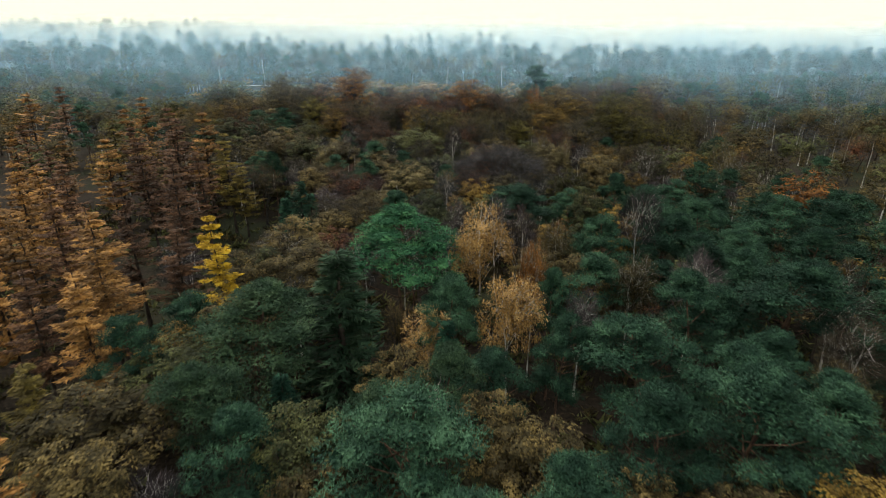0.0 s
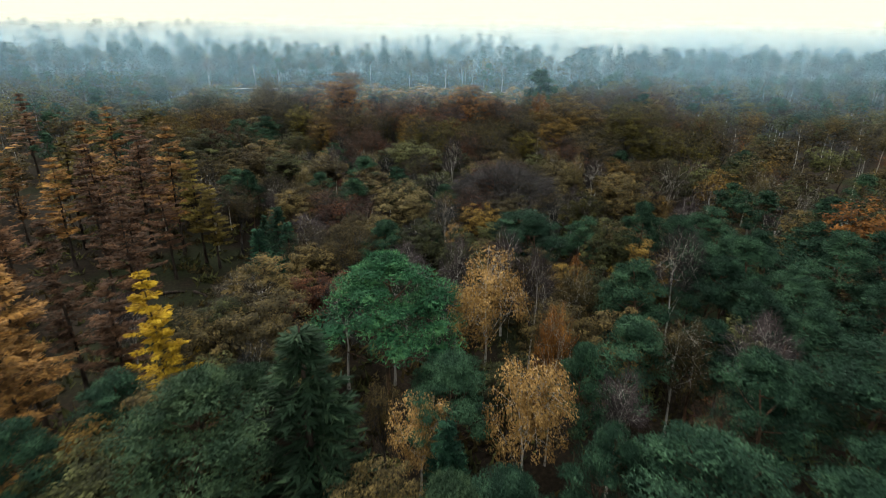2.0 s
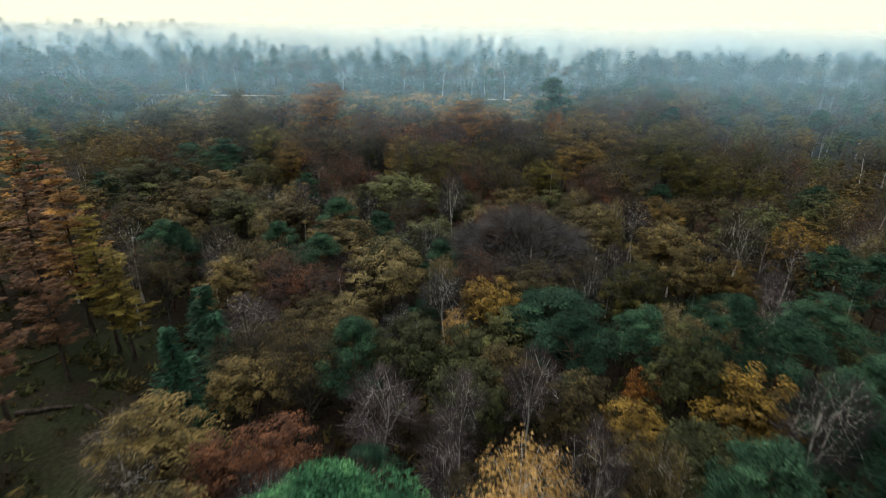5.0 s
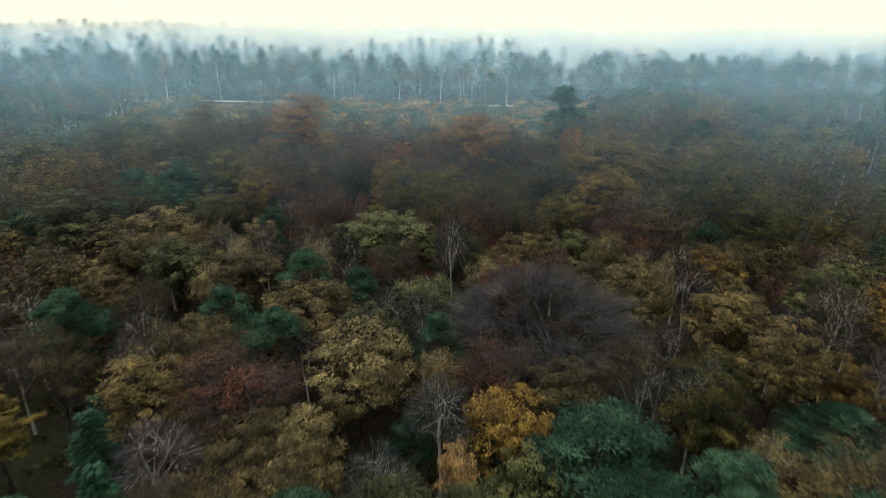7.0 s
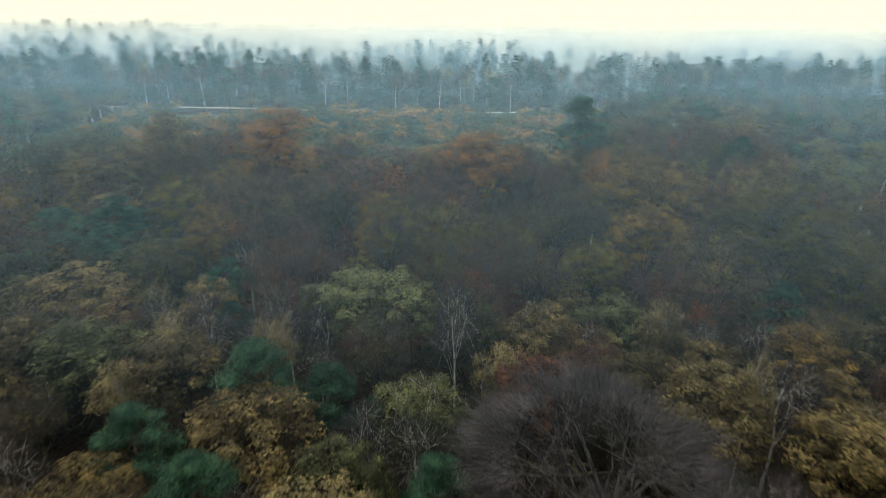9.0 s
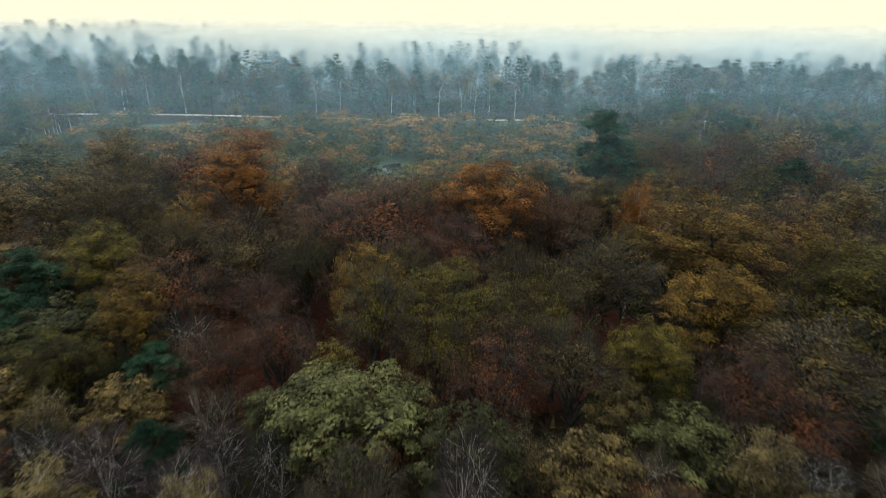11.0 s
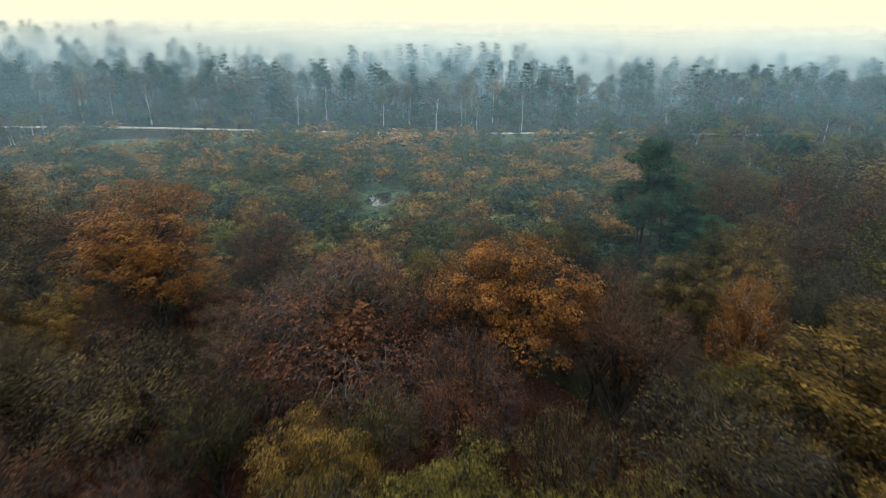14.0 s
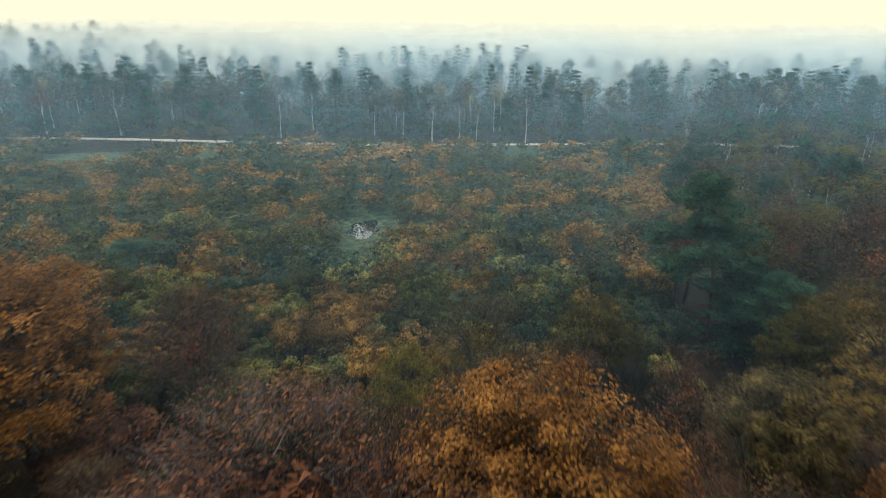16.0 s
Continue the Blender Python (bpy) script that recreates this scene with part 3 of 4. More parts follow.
def fence():
    """A low wooden fence along the near side of the track."""
    ob = new("fence")
    ob.empty_display_size = 0.5

    def spot(k):
        x = -150 + 3.2 * k
        return x, 343.6 + 3 * math.sin(x * 0.03) - 0.02 * x

    post = mesh_of("post", [limbs([(0, 0, -0.1)], [(0, 0, 1.15)], 0.09, 0.08, 6), ([(0.08 * math.cos(a), 0.08 * math.sin(a), 1.15) for a in np.arange(6) * np.pi / 3], [tuple(range(6))])], BARK["dead"])
    for k in range(40):
        x, y = spot(k)
        part("post", post, BARK["dead"], ob).matrix_basis = pose(x, y, float(rise(x, y)) + 0.2)
        if k:
            u, w = spot(k - 1)
            a, b = Vector((u, w, float(rise(u, w)) + 1.0)), Vector((x, y, float(rise(x, y)) + 1.0))
            part("rail", mesh_of("rail", [limbs([a], [b], 0.06, 0.06, 5)], BARK["dead"]), BARK["dead"], ob)
    return tagged(ob, "low weathered wooden post-and-rail fence along the sandy track", "fence")


fence()

# ---- trees at their places ----
plant("pine", -18.3, 45.0, 17, 11.6, "pine_olive")
plant("fir", -10.7, 49.5, 19.5, 14.5, "pine_olive")
plant("pine", -29.0, 44.3, 15, 6.6)
plant("oak", -28.2, 36.2, 13, 11.9, "brown")
plant("oak", -25.0, 43.8, 13, 9.2, "olive")
plant("larch", -33.0, 37.0, 15, 6.6, "larch_olive")
plant("pine", -3.3, 29.9, 18, 10.8)
plant("pine", -15.6, 31.9, 14, 7.5)
plant("bare_birch", -20.0, 29.1, 12, 4.1, twig="twig_purple")
plant("pine", -0.1, 41.0, 15, 7.1, "pine_olive")
plant("snag", -1.6, 35.5, 16.5, 4.6)
plant("birch", 6.2, 49.5, 18, 6.7, "gold")
plant("birch", 4.1, 65.6, 20.1, 8.0, "gold")
plant("birch", 9.5, 57.2, 18.1, 3.8, "orange")
plant("birch", -2.2, 51.4, 13, 5.8, "gold")
plant("sparse_beech", -5.3, 53.9, 13, 3.6, "brown", twig="twig_brown")
plant("pine", -5.2, 60.4, 19.5, 13.0, "pine_fresh")
plant("pine", -0.2, 52.5, 16, 6.9)
plant("pine", 16.8, 41.6, 17, 10.8)
plant("pine", 22.6, 35.1, 17, 10.6)
plant("pine", 34.5, 53.0, 18, 11.9)
plant("pine", 24.7, 49.5, 17, 8.1)
plant("pine", 10.1, 43.3, 16, 5.9)
plant("pine", 11.0, 52.7, 16, 4.6)
plant("fir", 11.4, 32.7, 8, 2.5)
plant("bare_birch", 28.1, 58.4, 17, 5.9, twig="twig_purple")
plant("sparse_beech", 21.2, 50.6, 14, 5.3, "rust", twig="twig_purple")
plant("birch", 21.3, 59.0, 16, 6.0, "brown", twig="twig_brown")
plant("bare_birch", 14.2, 52.9, 14, 4.7, twig="twig_purple")
plant("bare_birch", 41.6, 54.0, 17, 7.0, twig="twig_brown")
plant("oak", 36.9, 41.5, 10, 3.5, "olive")
plant("bare_birch", 37.7, 45.7, 15, 5.6, twig="twig_brown")
plant("sparse_beech", 35.1, 43.1, 13, 6.5, "brown", twig="twig_brown")
plant("bare_birch", 9.6, 71.0, 18, 4.8, twig="twig_purple")
plant("pine", 20.4, 69.6, 17, 8.0)
plant("pine", 25.9, 88.0, 17.5, 6.7)
plant("pine", 29.3, 72.8, 16, 8.4)
plant("pine", 36.1, 75.4, 17, 7.4)
plant("pine", 47.2, 77.1, 17, 8.7)
plant("pine", 53.5, 72.8, 17, 9.0)
plant("pine", 36.3, 61.0, 15, 7.8)
plant("pine", 45.2, 66.6, 16, 7.7)
plant("bare_birch", 26.4, 74.2, 19.2, 6.1, twig="twig_purple")
plant("oak", 59.3, 91.7, 17, 10.7, "orange")
plant("larch", -39.5, 59.4, 20, 9.7, "larch_orange")
plant("larch", -47.9, 64.5, 20, 7.4, "larch_rust")
plant("larch", -41.0, 67.9, 21, 7.7, "larch_rust")
plant("larch", -40.5, 80.2, 20, 8.2, "larch_rust")
plant("larch", -65.6, 109.0, 21, 10.0, "larch_olive")
plant("larch", -72.6, 136.0, 22, 10.0, "larch_orange")
plant("larch", -106.5, 157.5, 22, 10.0, "larch_rust")
plant("larch", -104.7, 141.8, 22, 10.0, "larch_orange")
plant("larch", -62.0, 127.3, 21, 9.4, "larch_rust")
plant("larch", -61.1, 77.1, 21, 7.9, "larch_orange")
plant("larch", -58.7, 83.7, 19, 7.7, "larch_rust")
plant("larch", -40.8, 48.5, 18, 6.9, "larch_rust")
plant("larch", -32.8, 62.3, 17, 7.3, "larch_rust")
plant("oak", -24.4, 61.9, 14, 7.4, "brown", twig="twig_purple")
plant("oak", -22.4, 77.1, 13, 9.8, "brown")
plant("oak", -16.0, 73.7, 13, 6.3, "rust")
plant("larch", -26.0, 58.7, 20.1, 6.4, "larch_yellow")
plant("oak", -18.6, 66.4, 14, 10.5, "brown")
plant("oak", -24.3, 68.5, 12, 7.3, "olive")
plant("fir", -23.2, 86.2, 6, 4.0, "pine_olive")
plant("fir", -27.4, 90.6, 12, 7.5)
plant("fir", -23.8, 93.5, 12, 7.0)
plant("fir", -26.7, 97.8, 13, 8.0, "pine")
plant("bare_birch", -21.9, 97.5, 12, 6.8, twig="twig_purple")
plant("bare_birch", -26.9, 79.7, 10, 6.6, twig="twig_brown")
plant("oak", -13.5, 77.7, 11, 8.0, "rust")
plant("bare_birch", -5.4, 80.8, 14, 6.5, twig="twig_purple")
plant("bare_birch", 1.1, 78.5, 16, 4.8, twig="twig_purple")
plant("bare_birch", 7.3, 81.7, 16, 5.3, twig="twig_purple")
plant("birch", 14.3, 70.5, 16, 4.6, "brown", twig="twig_brown")
plant("oak", 21.3, 85.1, 16, 6.8, "olive")
plant("oak", 21.5, 101.1, 15, 7.0, "green")
plant("oak", 18.9, 87.3, 10, 4.0, "orange")
plant("birch", 55.6, 111.6, 16, 5.2, "straw")
plant("bare_birch", 40.4, 115.0, 17, 7.5, twig="twig_brown")
plant("oak", 31.4, 107.9, 16, 7.5, "brown")
plant("larch", -46.9, 107.6, 23.3, 9.3, "larch_orange")
plant("larch", -41.9, 104.6, 20, 7.9, "larch_olive")
plant("larch", -53.9, 110.4, 21, 10.0, "larch_rust")
plant("larch", -66.1, 117.6, 22, 9.9, "larch_orange")
plant("larch", -51.2, 92.2, 21, 8.1, "larch_rust")
plant("larch", -45.5, 89.9, 19, 7.9, "larch_rust")
plant("larch", -44.1, 97.7, 18, 7.3, "larch_rust")
plant("larch", -38.7, 102.3, 15, 7.1, "larch_olive")
plant("pine", -35.9, 113.2, 14.7, 4.9)
plant("oak", -32.7, 128.7, 15, 10.3, "olive")
plant("pine", -48.2, 161.9, 16, 9.3)
plant("oak", -55.9, 143.1, 16, 12.8, "olive")
plant("sparse_beech", -18.1, 105.4, 15, 11.5, "rust", twig="twig_purple")
plant("oak", -8.1, 109.2, 14, 10.4, "straw")
plant("oak", -12.0, 102.1, 10, 7.0, "straw")
plant("dome", 10.7, 117.3, 16, 21.7, twig="twig_dark")
plant("oak", 7.6, 125.4, 14, 7.4, "rust")
plant("oak", -7.9, 141.4, 14.8, 13.5, "olive")
plant("bare_birch", 0.9, 131.7, 18, 5.1, twig="twig_purple")
plant("birch", -16.4, 131.2, 15, 4.6, "straw")
plant("pine", -23.0, 138.9, 11, 4.8)
plant("bare_birch", -24.7, 135.4, 15, 5.7, twig="twig_purple")
plant("bare_birch", -25.8, 152.3, 14, 7.5, twig="twig_grey")
plant("birch", -2.4, 123.7, 13, 8.5, "olive")
plant("oak", -15.4, 120.3, 13, 11.3, "brown")
plant("oak", -24.8, 128.2, 14, 10.4, "brown")
plant("oak", -50.9, 166.7, 15, 11.5, "brown")
plant("pine", -51.3, 154.5, 16, 10.2)
plant("pine", -44.7, 155.0, 14, 7.5)
plant("oak", -4.0, 144.6, 12, 6.8, "brown")
plant("pine", 12.5, 98.5, 13, 12.8)
plant("pine", -3.2, 103.1, 9, 4.3)
plant("birch", 1.0, 97.6, 11, 3.8, "gold")
plant("oak", 25.5, 109.1, 12, 8.4, "green")
plant("oak", 31.0, 117.1, 14, 10.1, "brown")
plant("oak", 21.9, 122.4, 15, 9.2, "straw")
plant("birch", 25.0, 122.3, 17, 3.8, "straw")
plant("bare_birch", 22.9, 113.8, 13, 4.2, twig="twig_purple")
plant("bare_birch", 28.9, 123.9, 15, 6.2, twig="twig_purple")
plant("oak", 43.7, 122.5, 15, 7.7, "olive")
plant("pine", 32.5, 102.7, 10, 9.5)
plant("oak", -24.5, 187.9, 14, 8.7, "rust")
plant("bush", -35.4, 118.6, 7, 3.8, "green")
plant("fir", -31.1, 104.7, 9, 5.0, "pine")
plant("beech", -31.4, 189.4, 25, 18.3, "orange")
plant("beech", -57.9, 186.8, 20, 14.6, "brown")
plant("beech", -75.3, 189.7, 20, 16.1, "olive")
plant("oak", -89.1, 185.2, 17, 13.5, "green")
plant("sparse_beech", -9.1, 177.6, 22, 20.5, "rust", twig="twig_purple")
plant("beech", 1.2, 159.1, 17.5, 13.2, "green")
plant("beech", 31.0, 166.1, 22.5, 18.9, "amber")
plant("beech", 44.8, 152.0, 23.6, 15.9, "green")
plant("beech", -60.0, 206.3, 22, 14.3, "brown")
plant("beech", -81.4, 214.6, 20, 16.6, "olive")
plant("sparse_beech", -46.3, 203.2, 22, 16.3, "rust", twig="twig_brown")
plant("sparse_beech", -51.4, 186.1, 21, 15.2, "brown", twig="twig_brown")
plant("sparse_beech", -15.1, 173.7, 20, 11.7, "rust", twig="twig_grey")
plant("sparse_beech", -25.1, 169.9, 19, 13.0, "brown", twig="twig_purple")
plant("sparse_beech", -30.6, 160.6, 18, 11.8, "rust", twig="twig_brown")
plant("oak", -41.6, 142.1, 14, 12.6, "brown")
plant("oak", -38.9, 154.1, 14, 10.4, "olive")
plant("fir", -6.6, 126.5, 9, 4.1, "pine")
plant("oak", 1.4, 122.9, 10, 5.2, "olive")
plant("oak", 18.8, 140.2, 12, 8.7, "olive")
plant("sparse_beech", 11.6, 148.1, 17, 10.2, "brown", twig="twig_grey")
plant("oak", 14.7, 144.5, 12, 6.0, "brown")
plant("sparse_beech", 33.7, 147.9, 18, 14.8, "brown", twig="twig_grey")
plant("beech", 47.1, 143.5, 19, 10.1, "green")
plant("beech", 5.9, 179.1, 22.5, 16.8, "orange")
plant("birch", 25.6, 176.0, 21.5, 6.0, "orange")
plant("sparse_beech", -3.4, 178.9, 21, 10.0, "rust", twig="twig_purple")
plant("sparse_beech", 15.5, 174.5, 21, 11.7, "rust", twig="twig_brown")
plant("beech", 27.5, 155.5, 18, 11.9, "amber")
plant("sparse_beech", 18.1, 164.2, 19, 14.0, "brown", twig="twig_grey")
plant("sparse_beech", -55.1, 202.2, 22, 16.7, "brown", twig="twig_brown")
plant("sparse_beech", -45.6, 176.0, 21, 11.9, "brown", twig="twig_brown")
plant("sparse_beech", -34.7, 171.5, 19, 11.3, "brown", twig="twig_brown")
plant("sparse_beech", 7.9, 162.7, 18, 8.3, "brown", twig="twig_brown")
plant("pine", -28.0, 149.6, 12, 6.2)
plant("oak", -10.8, 148.4, 13, 6.0, "green")
plant("oak", 18.9, 151.9, 12, 3.7, "green")
plant("sparse_beech", 86.4, 243.1, 20, 22.0, "brown", twig="twig_purple")
plant("pine", 61.9, 204.8, 17, 9.7)
plant("pine", 32.0, 219.7, 23, 12.8)
plant("fir", 37.4, 216.1, 14, 13.5, "pine")
plant("pine", 34.6, 217.0, 18, 12.0)
plant("pine", 38.6, 212.5, 13, 10.5)
plant("pine", 49.4, 297.4, 13, 12.1)
plant("pine", 81.7, 304.9, 14, 10.5)
plant("pine", 29.3, 277.2, 6, 5.1)
plant("pine", -48.7, 240.1, 7, 10.0)
plant("pine", -33.1, 277.2, 7, 7.5)
plant("pine", -56.2, 324.3, 9, 8.4)
plant("beech", -33.6, 198.2, 20, 9.6, "orange")
plant("dome", 14.9, 190.0, 17, 7.5, twig="twig_grey")
plant("oak", 61.2, 248.5, 9, 10.9, "green")
plant("oak", 96.1, 277.7, 12, 13.5, "brown")
plant("oak", 83.7, 275.2, 10, 9.9, "olive")
plant("fir", -37.4, 366.8, 21.6, 11.0, "pine")
plant("fir", 48.1, 354.8, 17.2, 8.4, "pine")
plant("bare_birch", -1.8, 353.4, 16.5, 11.0, twig="twig_purple")
plant("bare_birch", -113.3, 358.8, 19, 9.9, twig="twig_purple")
plant("birch", -142.6, 363.2, 18, 9.3, "rust")
plant("birch", -23.2, 364.8, 17, 8.0, "straw")
plant("birch", -12.7, 365.4, 17, 6.6, "straw")
plant("bare_birch", -47.5, 372.8, 17, 6.0, twig="twig_purple")
plant("bare_birch", -55.1, 355.0, 16, 5.6, twig="twig_purple")
plant("bare_birch", 8.1, 361.2, 17, 7.2, twig="twig_purple")
plant("bare_birch", 13.5, 350.6, 16, 5.5, twig="twig_brown")
plant("bare_birch", 30.6, 350.8, 17, 8.2, twig="twig_purple")
plant("pine", 20.9, 339.9, 17, 7.8)
plant("pine", -60.4, 347.0, 16, 8.1)
plant("pine", -75.4, 347.0, 15, 7.4)
plant("pine", -96.9, 346.5, 18, 8.0)
plant("pine", -124.6, 335.6, 11, 7.6)
plant("oak", -83.5, 336.6, 7, 7.8, "brown")
plant("oak", -72.2, 340.0, 7, 7.9, "brown")
plant("oak", -12.8, 307.1, 9, 13.5, "gold")

# ---- the rest of the wood ----
RNG = random.Random(7)
for k in range(18):
    # a stand of tall firs beyond the clearing
    plant("fir", -46 + 5.6 * k + RNG.uniform(-2, 2), 452 + RNG.uniform(-10, 16), RNG.uniform(23, 28.5), RNG.uniform(8, 11), "fir", lod="lo")


def crowded(x, y, w):
    return any((x - a) ** 2 + (y - b) ** 2 < (c / 2 + w / 3) ** 2 for a, b, c in PLANTED_KEEP) or any((x - a) ** 2 + (y - b) ** 2 < (0.31 * (w + c)) ** 2 for a, b, c in PLANTED)


def in_clearing(x, y):
    return -125 - 0.15 * (y - 270) < x < 24 + 0.38 * (y - 200) and 199 + 0.0012 * x * x + 5 * math.sin(x * 0.13) < y < 342


def choose(x, y):
    """Kind, height, width and tones that grow about a place."""
    u, s = RNG.random(), RNG.uniform(0.85, 1.12)
    if in_clearing(x, y):
        return "bush", RNG.uniform(5, 8) * (1.1 if y < 245 else 0.85), RNG.uniform(5.6, 8.6), RNG.choice(["teal", "olive", "olive", "bush_green", "bush_green", "bush_green", "bush_amber", "bush_amber", "bush_amber"]), "twig_brown"
    if x < (-26 if y < 66 else -38) - 0.1 * abs(y - 70) and 20 < y < 116:
        return "larch", 19 * s, 8.2 * s, RNG.choice(["larch_orange", "larch_orange", "larch_rust"]), ""
    if x > 2 and y < 95 and u < 0.6:
        return "pine", 14.5 * s, 8 * s, "pine", ""
    if y < 60 and u < 0.5:
        return ("pine", 14 * s, 8 * s, RNG.choice(["pine", "pine_olive"]), "") if u < 0.3 else ("fir", 14 * s, 7 * s, "fir", "")
    if 145 < y < 240 and abs(x) < 75:
        return ("beech", 17.5 * s, 9 * s, RNG.choice(["amber", "green", "brown", "green"]), "twig_brown") if u < 0.2 else ("sparse_beech", 18 * s, 9.5 * s, RNG.choice(["rust", "brown", "green"]), RNG.choice(["twig_grey", "twig_purple", "twig_brown"]))
    if 200 < y < 345:
        if u < 0.12:
            return "pine", 13 * s, 7.5 * s, "pine", ""
        if u < 0.3:
            return "bare_birch", 12 * s, 5 * s, "", "twig_brown"
        return "oak", 11 * s, 8 * s, RNG.choice(["brown", "olive", "teal", "green"]), "twig_brown"
    if y > 345:
        if u < 0.35:
            return "pine", 18 * s, 8 * s, "pine", ""
        if u < 0.45:
            return "fir", 19 * s, 7 * s, "fir", ""
        if u < 0.6:
            return "birch", 17 * s, 6 * s, RNG.choice(["straw", "brown", "brown"]), "twig_brown"
        if u < 0.75:
            return "bare_birch", 17 * s, 5.5 * s, "", "twig_purple"
        return "oak", 17 * s, 9 * s, RNG.choice(["brown", "olive", "rust"]), "twig_purple"
    if u < 0.25:
        return "bare_birch", 13 * s, 5.6 * s, "", RNG.choice(["twig_purple", "twig_grey", "twig_brown"])
    if u < 0.33:
        return "pine", 13.5 * s, 7 * s, "pine", ""
    if u < 0.37:
        return "birch", 14 * s, 5.5 * s, RNG.choice(["brown", "straw"]), "twig_brown"
    if u < 0.5:
        return "sparse_beech", 13 * s, 7.5 * s, RNG.choice(["brown", "rust"]), RNG.choice(["twig_grey", "twig_brown"])
    return "oak", 13 * s, 8 * s, RNG.choice(["brown", "olive", "olive", "brown", "brown", "amber"]), "twig_brown"


THICKET = []


def fill(x0, x1, y0, y1, tries):
    for _ in range(tries):
        y = RNG.uniform(y0, y1)
        x = RNG.uniform(x0, x1)
        if abs(x) > 0.8 * max(y + 8, 40) + 12:
            continue
        if abs(y - 347) < 6 and abs(x) < 170:
            continue
        kind, h, w, tone, twig = choose(x, y)
        if crowded(x, y, w * (1.15 if kind == "larch" else 0.62 if kind == "bush" else 1)):
            continue
        if kind == "bush" and (abs(x) > 52 or y > 262) or abs(x) > 78 and kind in ("oak", "bare_birch", "larch", "pine", "birch", "sparse_beech") or 205 < y and kind == "oak":
            PLANTED.append((x, y, w))
            THICKET.append((kind, tone or twig, x, y, h, w))
            continue
        plant(kind, x, y, h, w, tone, twig or "twig_brown", filler=True)


fill(-70, 70, 18, 215, 4500)
fill(-60, 60, 195, 290, 3600)
fill(-150, 130, 215, 338, 4200)
fill(-180, -70, 60, 230, 420)
fill(70, 190, 60, 230, 420)
fill(-285, -150, 180, 345, 420)
fill(125, 285, 180, 345, 420)


def thicket():
    """Young oaks and trees at the far sides, one mesh for each kind and colour of leaf."""
    for kind, tone in sorted({t[:2] for t in THICKET}):
        make, given, name, wood = KINDS[kind]
        forms = [make(700 + v, "lo" if v < 3 else "mid", **given) for v in range(6)]
        chunks, boles = [], []
        for j, (x, y, h, w) in enumerate(t[2:] for t in THICKET if t[:2] == (kind, tone)):
            (h0, w0), trunk, lv, tw = forms[3 + j % 3 if y < 310 and abs(x) < 135 else j % 3]
            a = j * 2.4
            turn = np.array([[math.cos(a), math.sin(a), 0], [-math.sin(a), math.cos(a), 0], [0, 0, 1]]) * [w / w0, w / w0, h / h0]
            at = [x, y, float(rise(x, y)) - 0.05]
            chunks += [(v @ turn + at, f) for v, f in (lv or tw)]
            boles.append((trunk[0][0] @ turn + at, trunk[0][1]))
        what = WORDS.get(tone, "bare twigs")
        ob = tagged(new(f"{name}_thicket", mesh_of("thicket", chunks, LEAF[tone])), f"thicket of {name.replace('_', ' ')}s with {what}", "thicket", kind="stuff")
        part("trunks", mesh_of("trunks", boles, BARK[wood]), BARK[wood], ob)


for k in range(420):
    # shrubs and young trees that close the wood's edge beyond the track
    at = RNG.uniform(-215, 215), 355 + 75 * RNG.random() ** 1.5
    THICKET.append(("bush", RNG.choice(["olive", "teal", "teal", "brown"]), *at, RNG.uniform(3.5, 8.5), RNG.uniform(5, 8)))
thicket()


def undergrowth(name, tone, n, seed, label):
    """Bramble, fern and saplings on the forest floor, in low ragged clumps."""
    rng = np.random.default_rng(seed)
    y = rng.uniform(22, 198, n)
    x = rng.uniform(-1, 1, n) * np.minimum(0.8 * np.maximum(y, 45) + 10, 80)
    k = 16
    size = np.repeat(rng.uniform(0.5, 1.5, n), k)[:, None]
    at = np.repeat(np.column_stack([x, y, rise(x, y)]), k, 0) + rng.normal(0, 0.6, (n * k, 3)) * [1, 1, 0] * size
    way = unit(rng.normal(0, 0.8, at.shape) * [1, 1, 0.3] + [0, 0, 0.8])
    me = mesh_of(name, [blades(rng, at, way, size[:, 0] * rng.uniform(0.5, 1.3, n * k), 0.4 * size[:, 0])], LEAF[tone])
    return tagged(new(name, me), label, "undergrowth", kind="stuff")


undergrowth("bramble", "olive", 1400, 31, "low dark olive bramble on the forest floor")
undergrowth("bracken", "brown", 1400, 32, "low withered brown bracken on the forest floor")


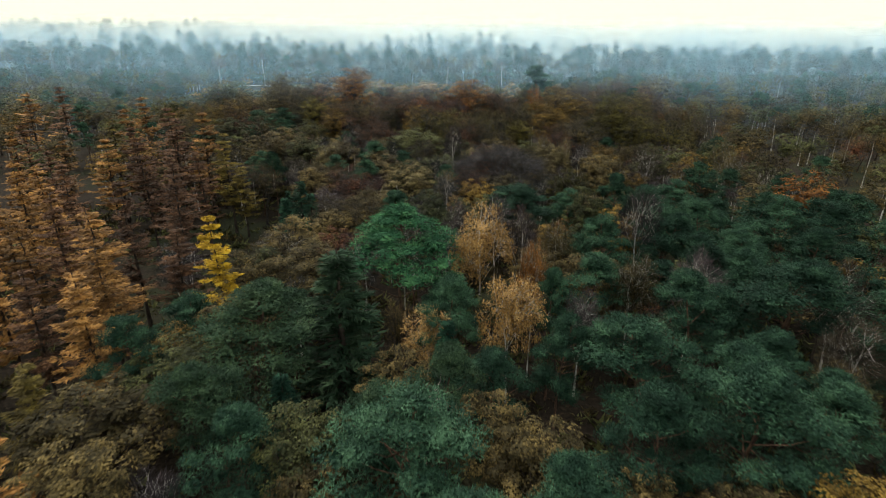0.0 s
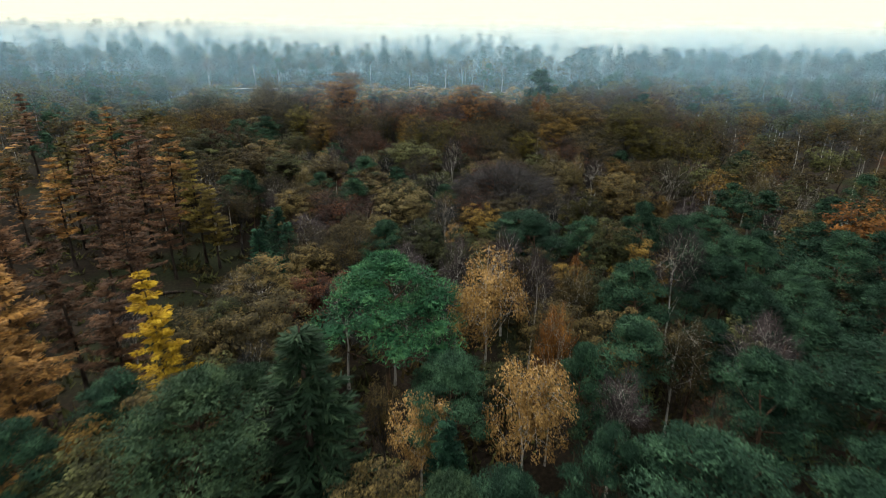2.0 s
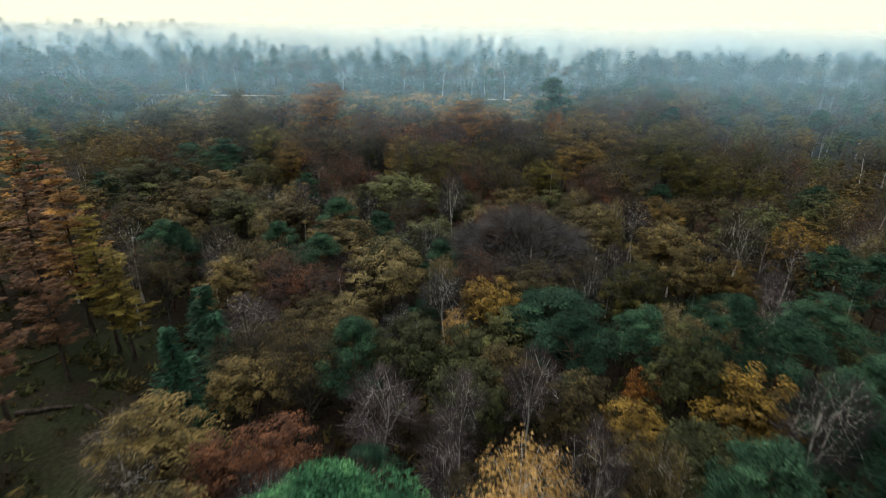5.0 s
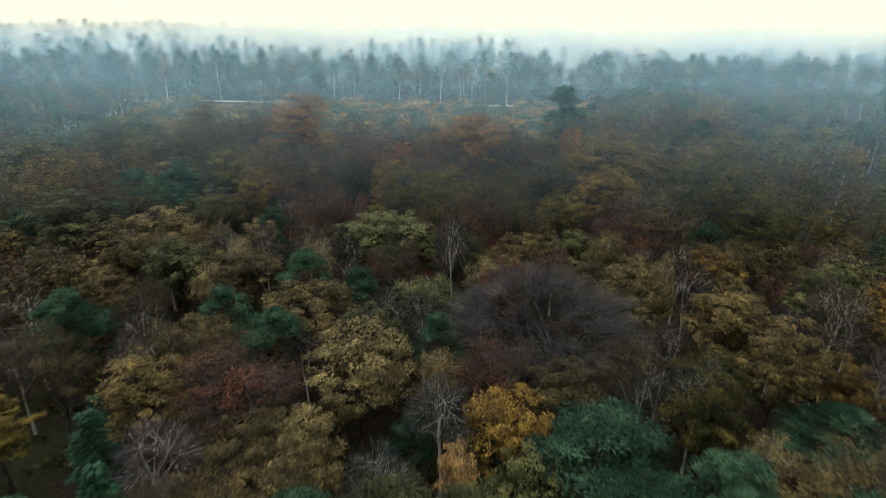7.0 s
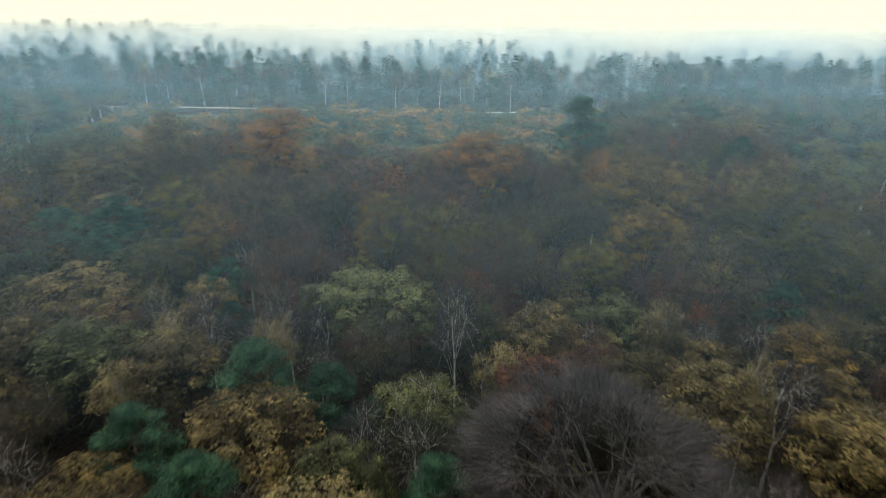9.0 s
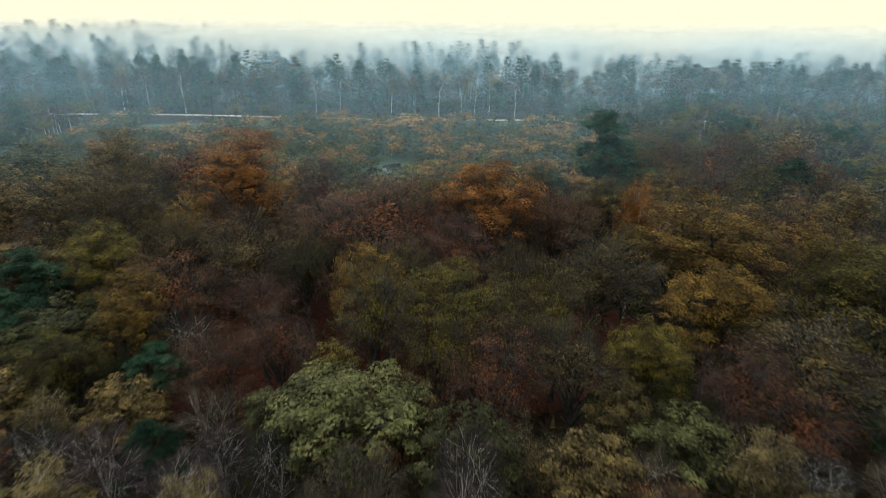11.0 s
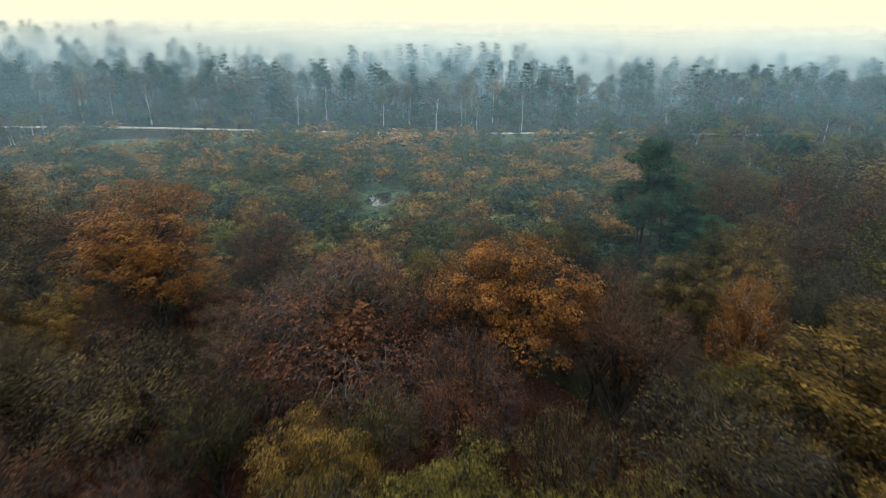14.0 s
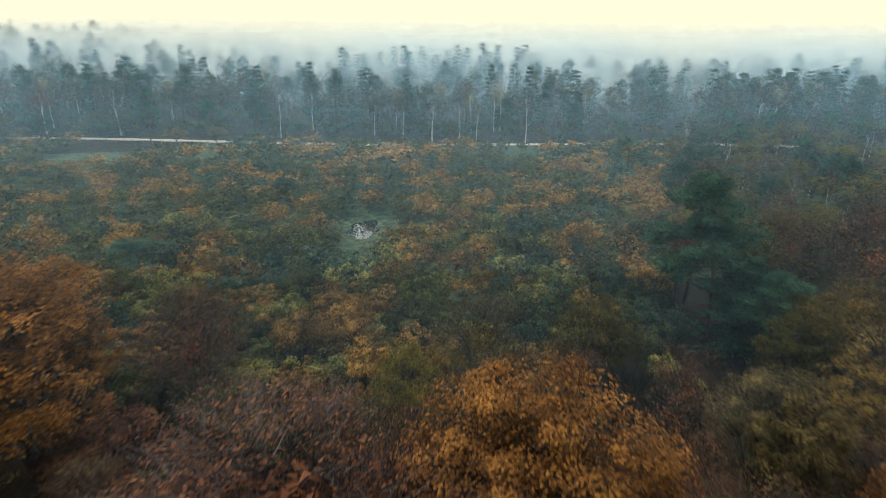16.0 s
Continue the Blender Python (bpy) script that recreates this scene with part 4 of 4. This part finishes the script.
def far_woods():
    """The wood beyond the clearing, closed and hazy: trees that nobody could count."""
    for name, kind, tone, share, seed in (("far_pine_wood", "pine", "pine", 0.24, 11), ("far_oak_wood", "oak", "brown", 0.4, 12), ("far_birch_wood", "birch", "straw", 0.12, 13), ("far_fir_wood", "fir", "fir", 0.24, 14)):
        rng = np.random.default_rng(seed)
        make, given, _, wood = KINDS[kind]
        forms = [make(900 + v, "lo", **given) for v in range(3)]
        chunks, boles = [], []
        n = int(1450 * share)
        y = 371 + 310 * rng.random(n) ** 1.6
        x = rng.uniform(-0.85, 0.85, n) * y
        for j in range(n):
            if abs(y[j] - 347) < 7:
                continue
            size, trunk, lv, tw = forms[j % 3]
            s, a = rng.uniform(0.8, 1.2), rng.uniform(0, 6.28)
            turn = np.array([[math.cos(a), math.sin(a), 0], [-math.sin(a), math.cos(a), 0], [0, 0, 1]]) * s
            at = [x[j], y[j], float(rise(x[j], y[j]))]
            for v, f in lv:
                chunks.append((v @ turn + at, f))
            boles.append((trunk[0][0] @ turn + at, trunk[0][1]))
        tagged(new(name, mesh_of(name, chunks, LEAF[tone])), f"distant hazy wood of {kind} trees beyond the clearing", "wood", kind="stuff")
        tagged(new(name + "_trunks", mesh_of(name, boles, BARK[wood])), "dark trunks of the distant wood", "wood", kind="stuff")


far_woods()


# ---- mist: upright see-through sheets standing in for haze ----
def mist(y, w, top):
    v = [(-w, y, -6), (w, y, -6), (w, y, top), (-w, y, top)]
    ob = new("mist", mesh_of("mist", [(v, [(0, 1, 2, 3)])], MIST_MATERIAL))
    return tagged(ob, "see-through sheet standing in for morning mist over the treetops", "mist", group="mist over the wood", kind="structure")


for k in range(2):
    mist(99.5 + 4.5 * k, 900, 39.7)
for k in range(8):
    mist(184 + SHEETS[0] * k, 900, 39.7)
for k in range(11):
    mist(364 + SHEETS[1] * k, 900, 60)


def distance():
    """A glowing plane beyond the last trees that stands in for far mist melting into the sky."""
    m, n, l, b = material("glowing_backdrop")
    n.remove(b)
    # the plane emits the horizon's cream itself; no lamp stands there
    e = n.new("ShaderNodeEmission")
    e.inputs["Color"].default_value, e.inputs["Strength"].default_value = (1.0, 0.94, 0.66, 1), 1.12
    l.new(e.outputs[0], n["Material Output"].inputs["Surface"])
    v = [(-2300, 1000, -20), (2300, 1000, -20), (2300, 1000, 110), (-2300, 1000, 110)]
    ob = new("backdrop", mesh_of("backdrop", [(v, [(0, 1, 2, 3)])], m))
    return tagged(ob, "glowing cream-coloured backdrop standing in for distant mist", "backdrop", kind="structure")


distance()
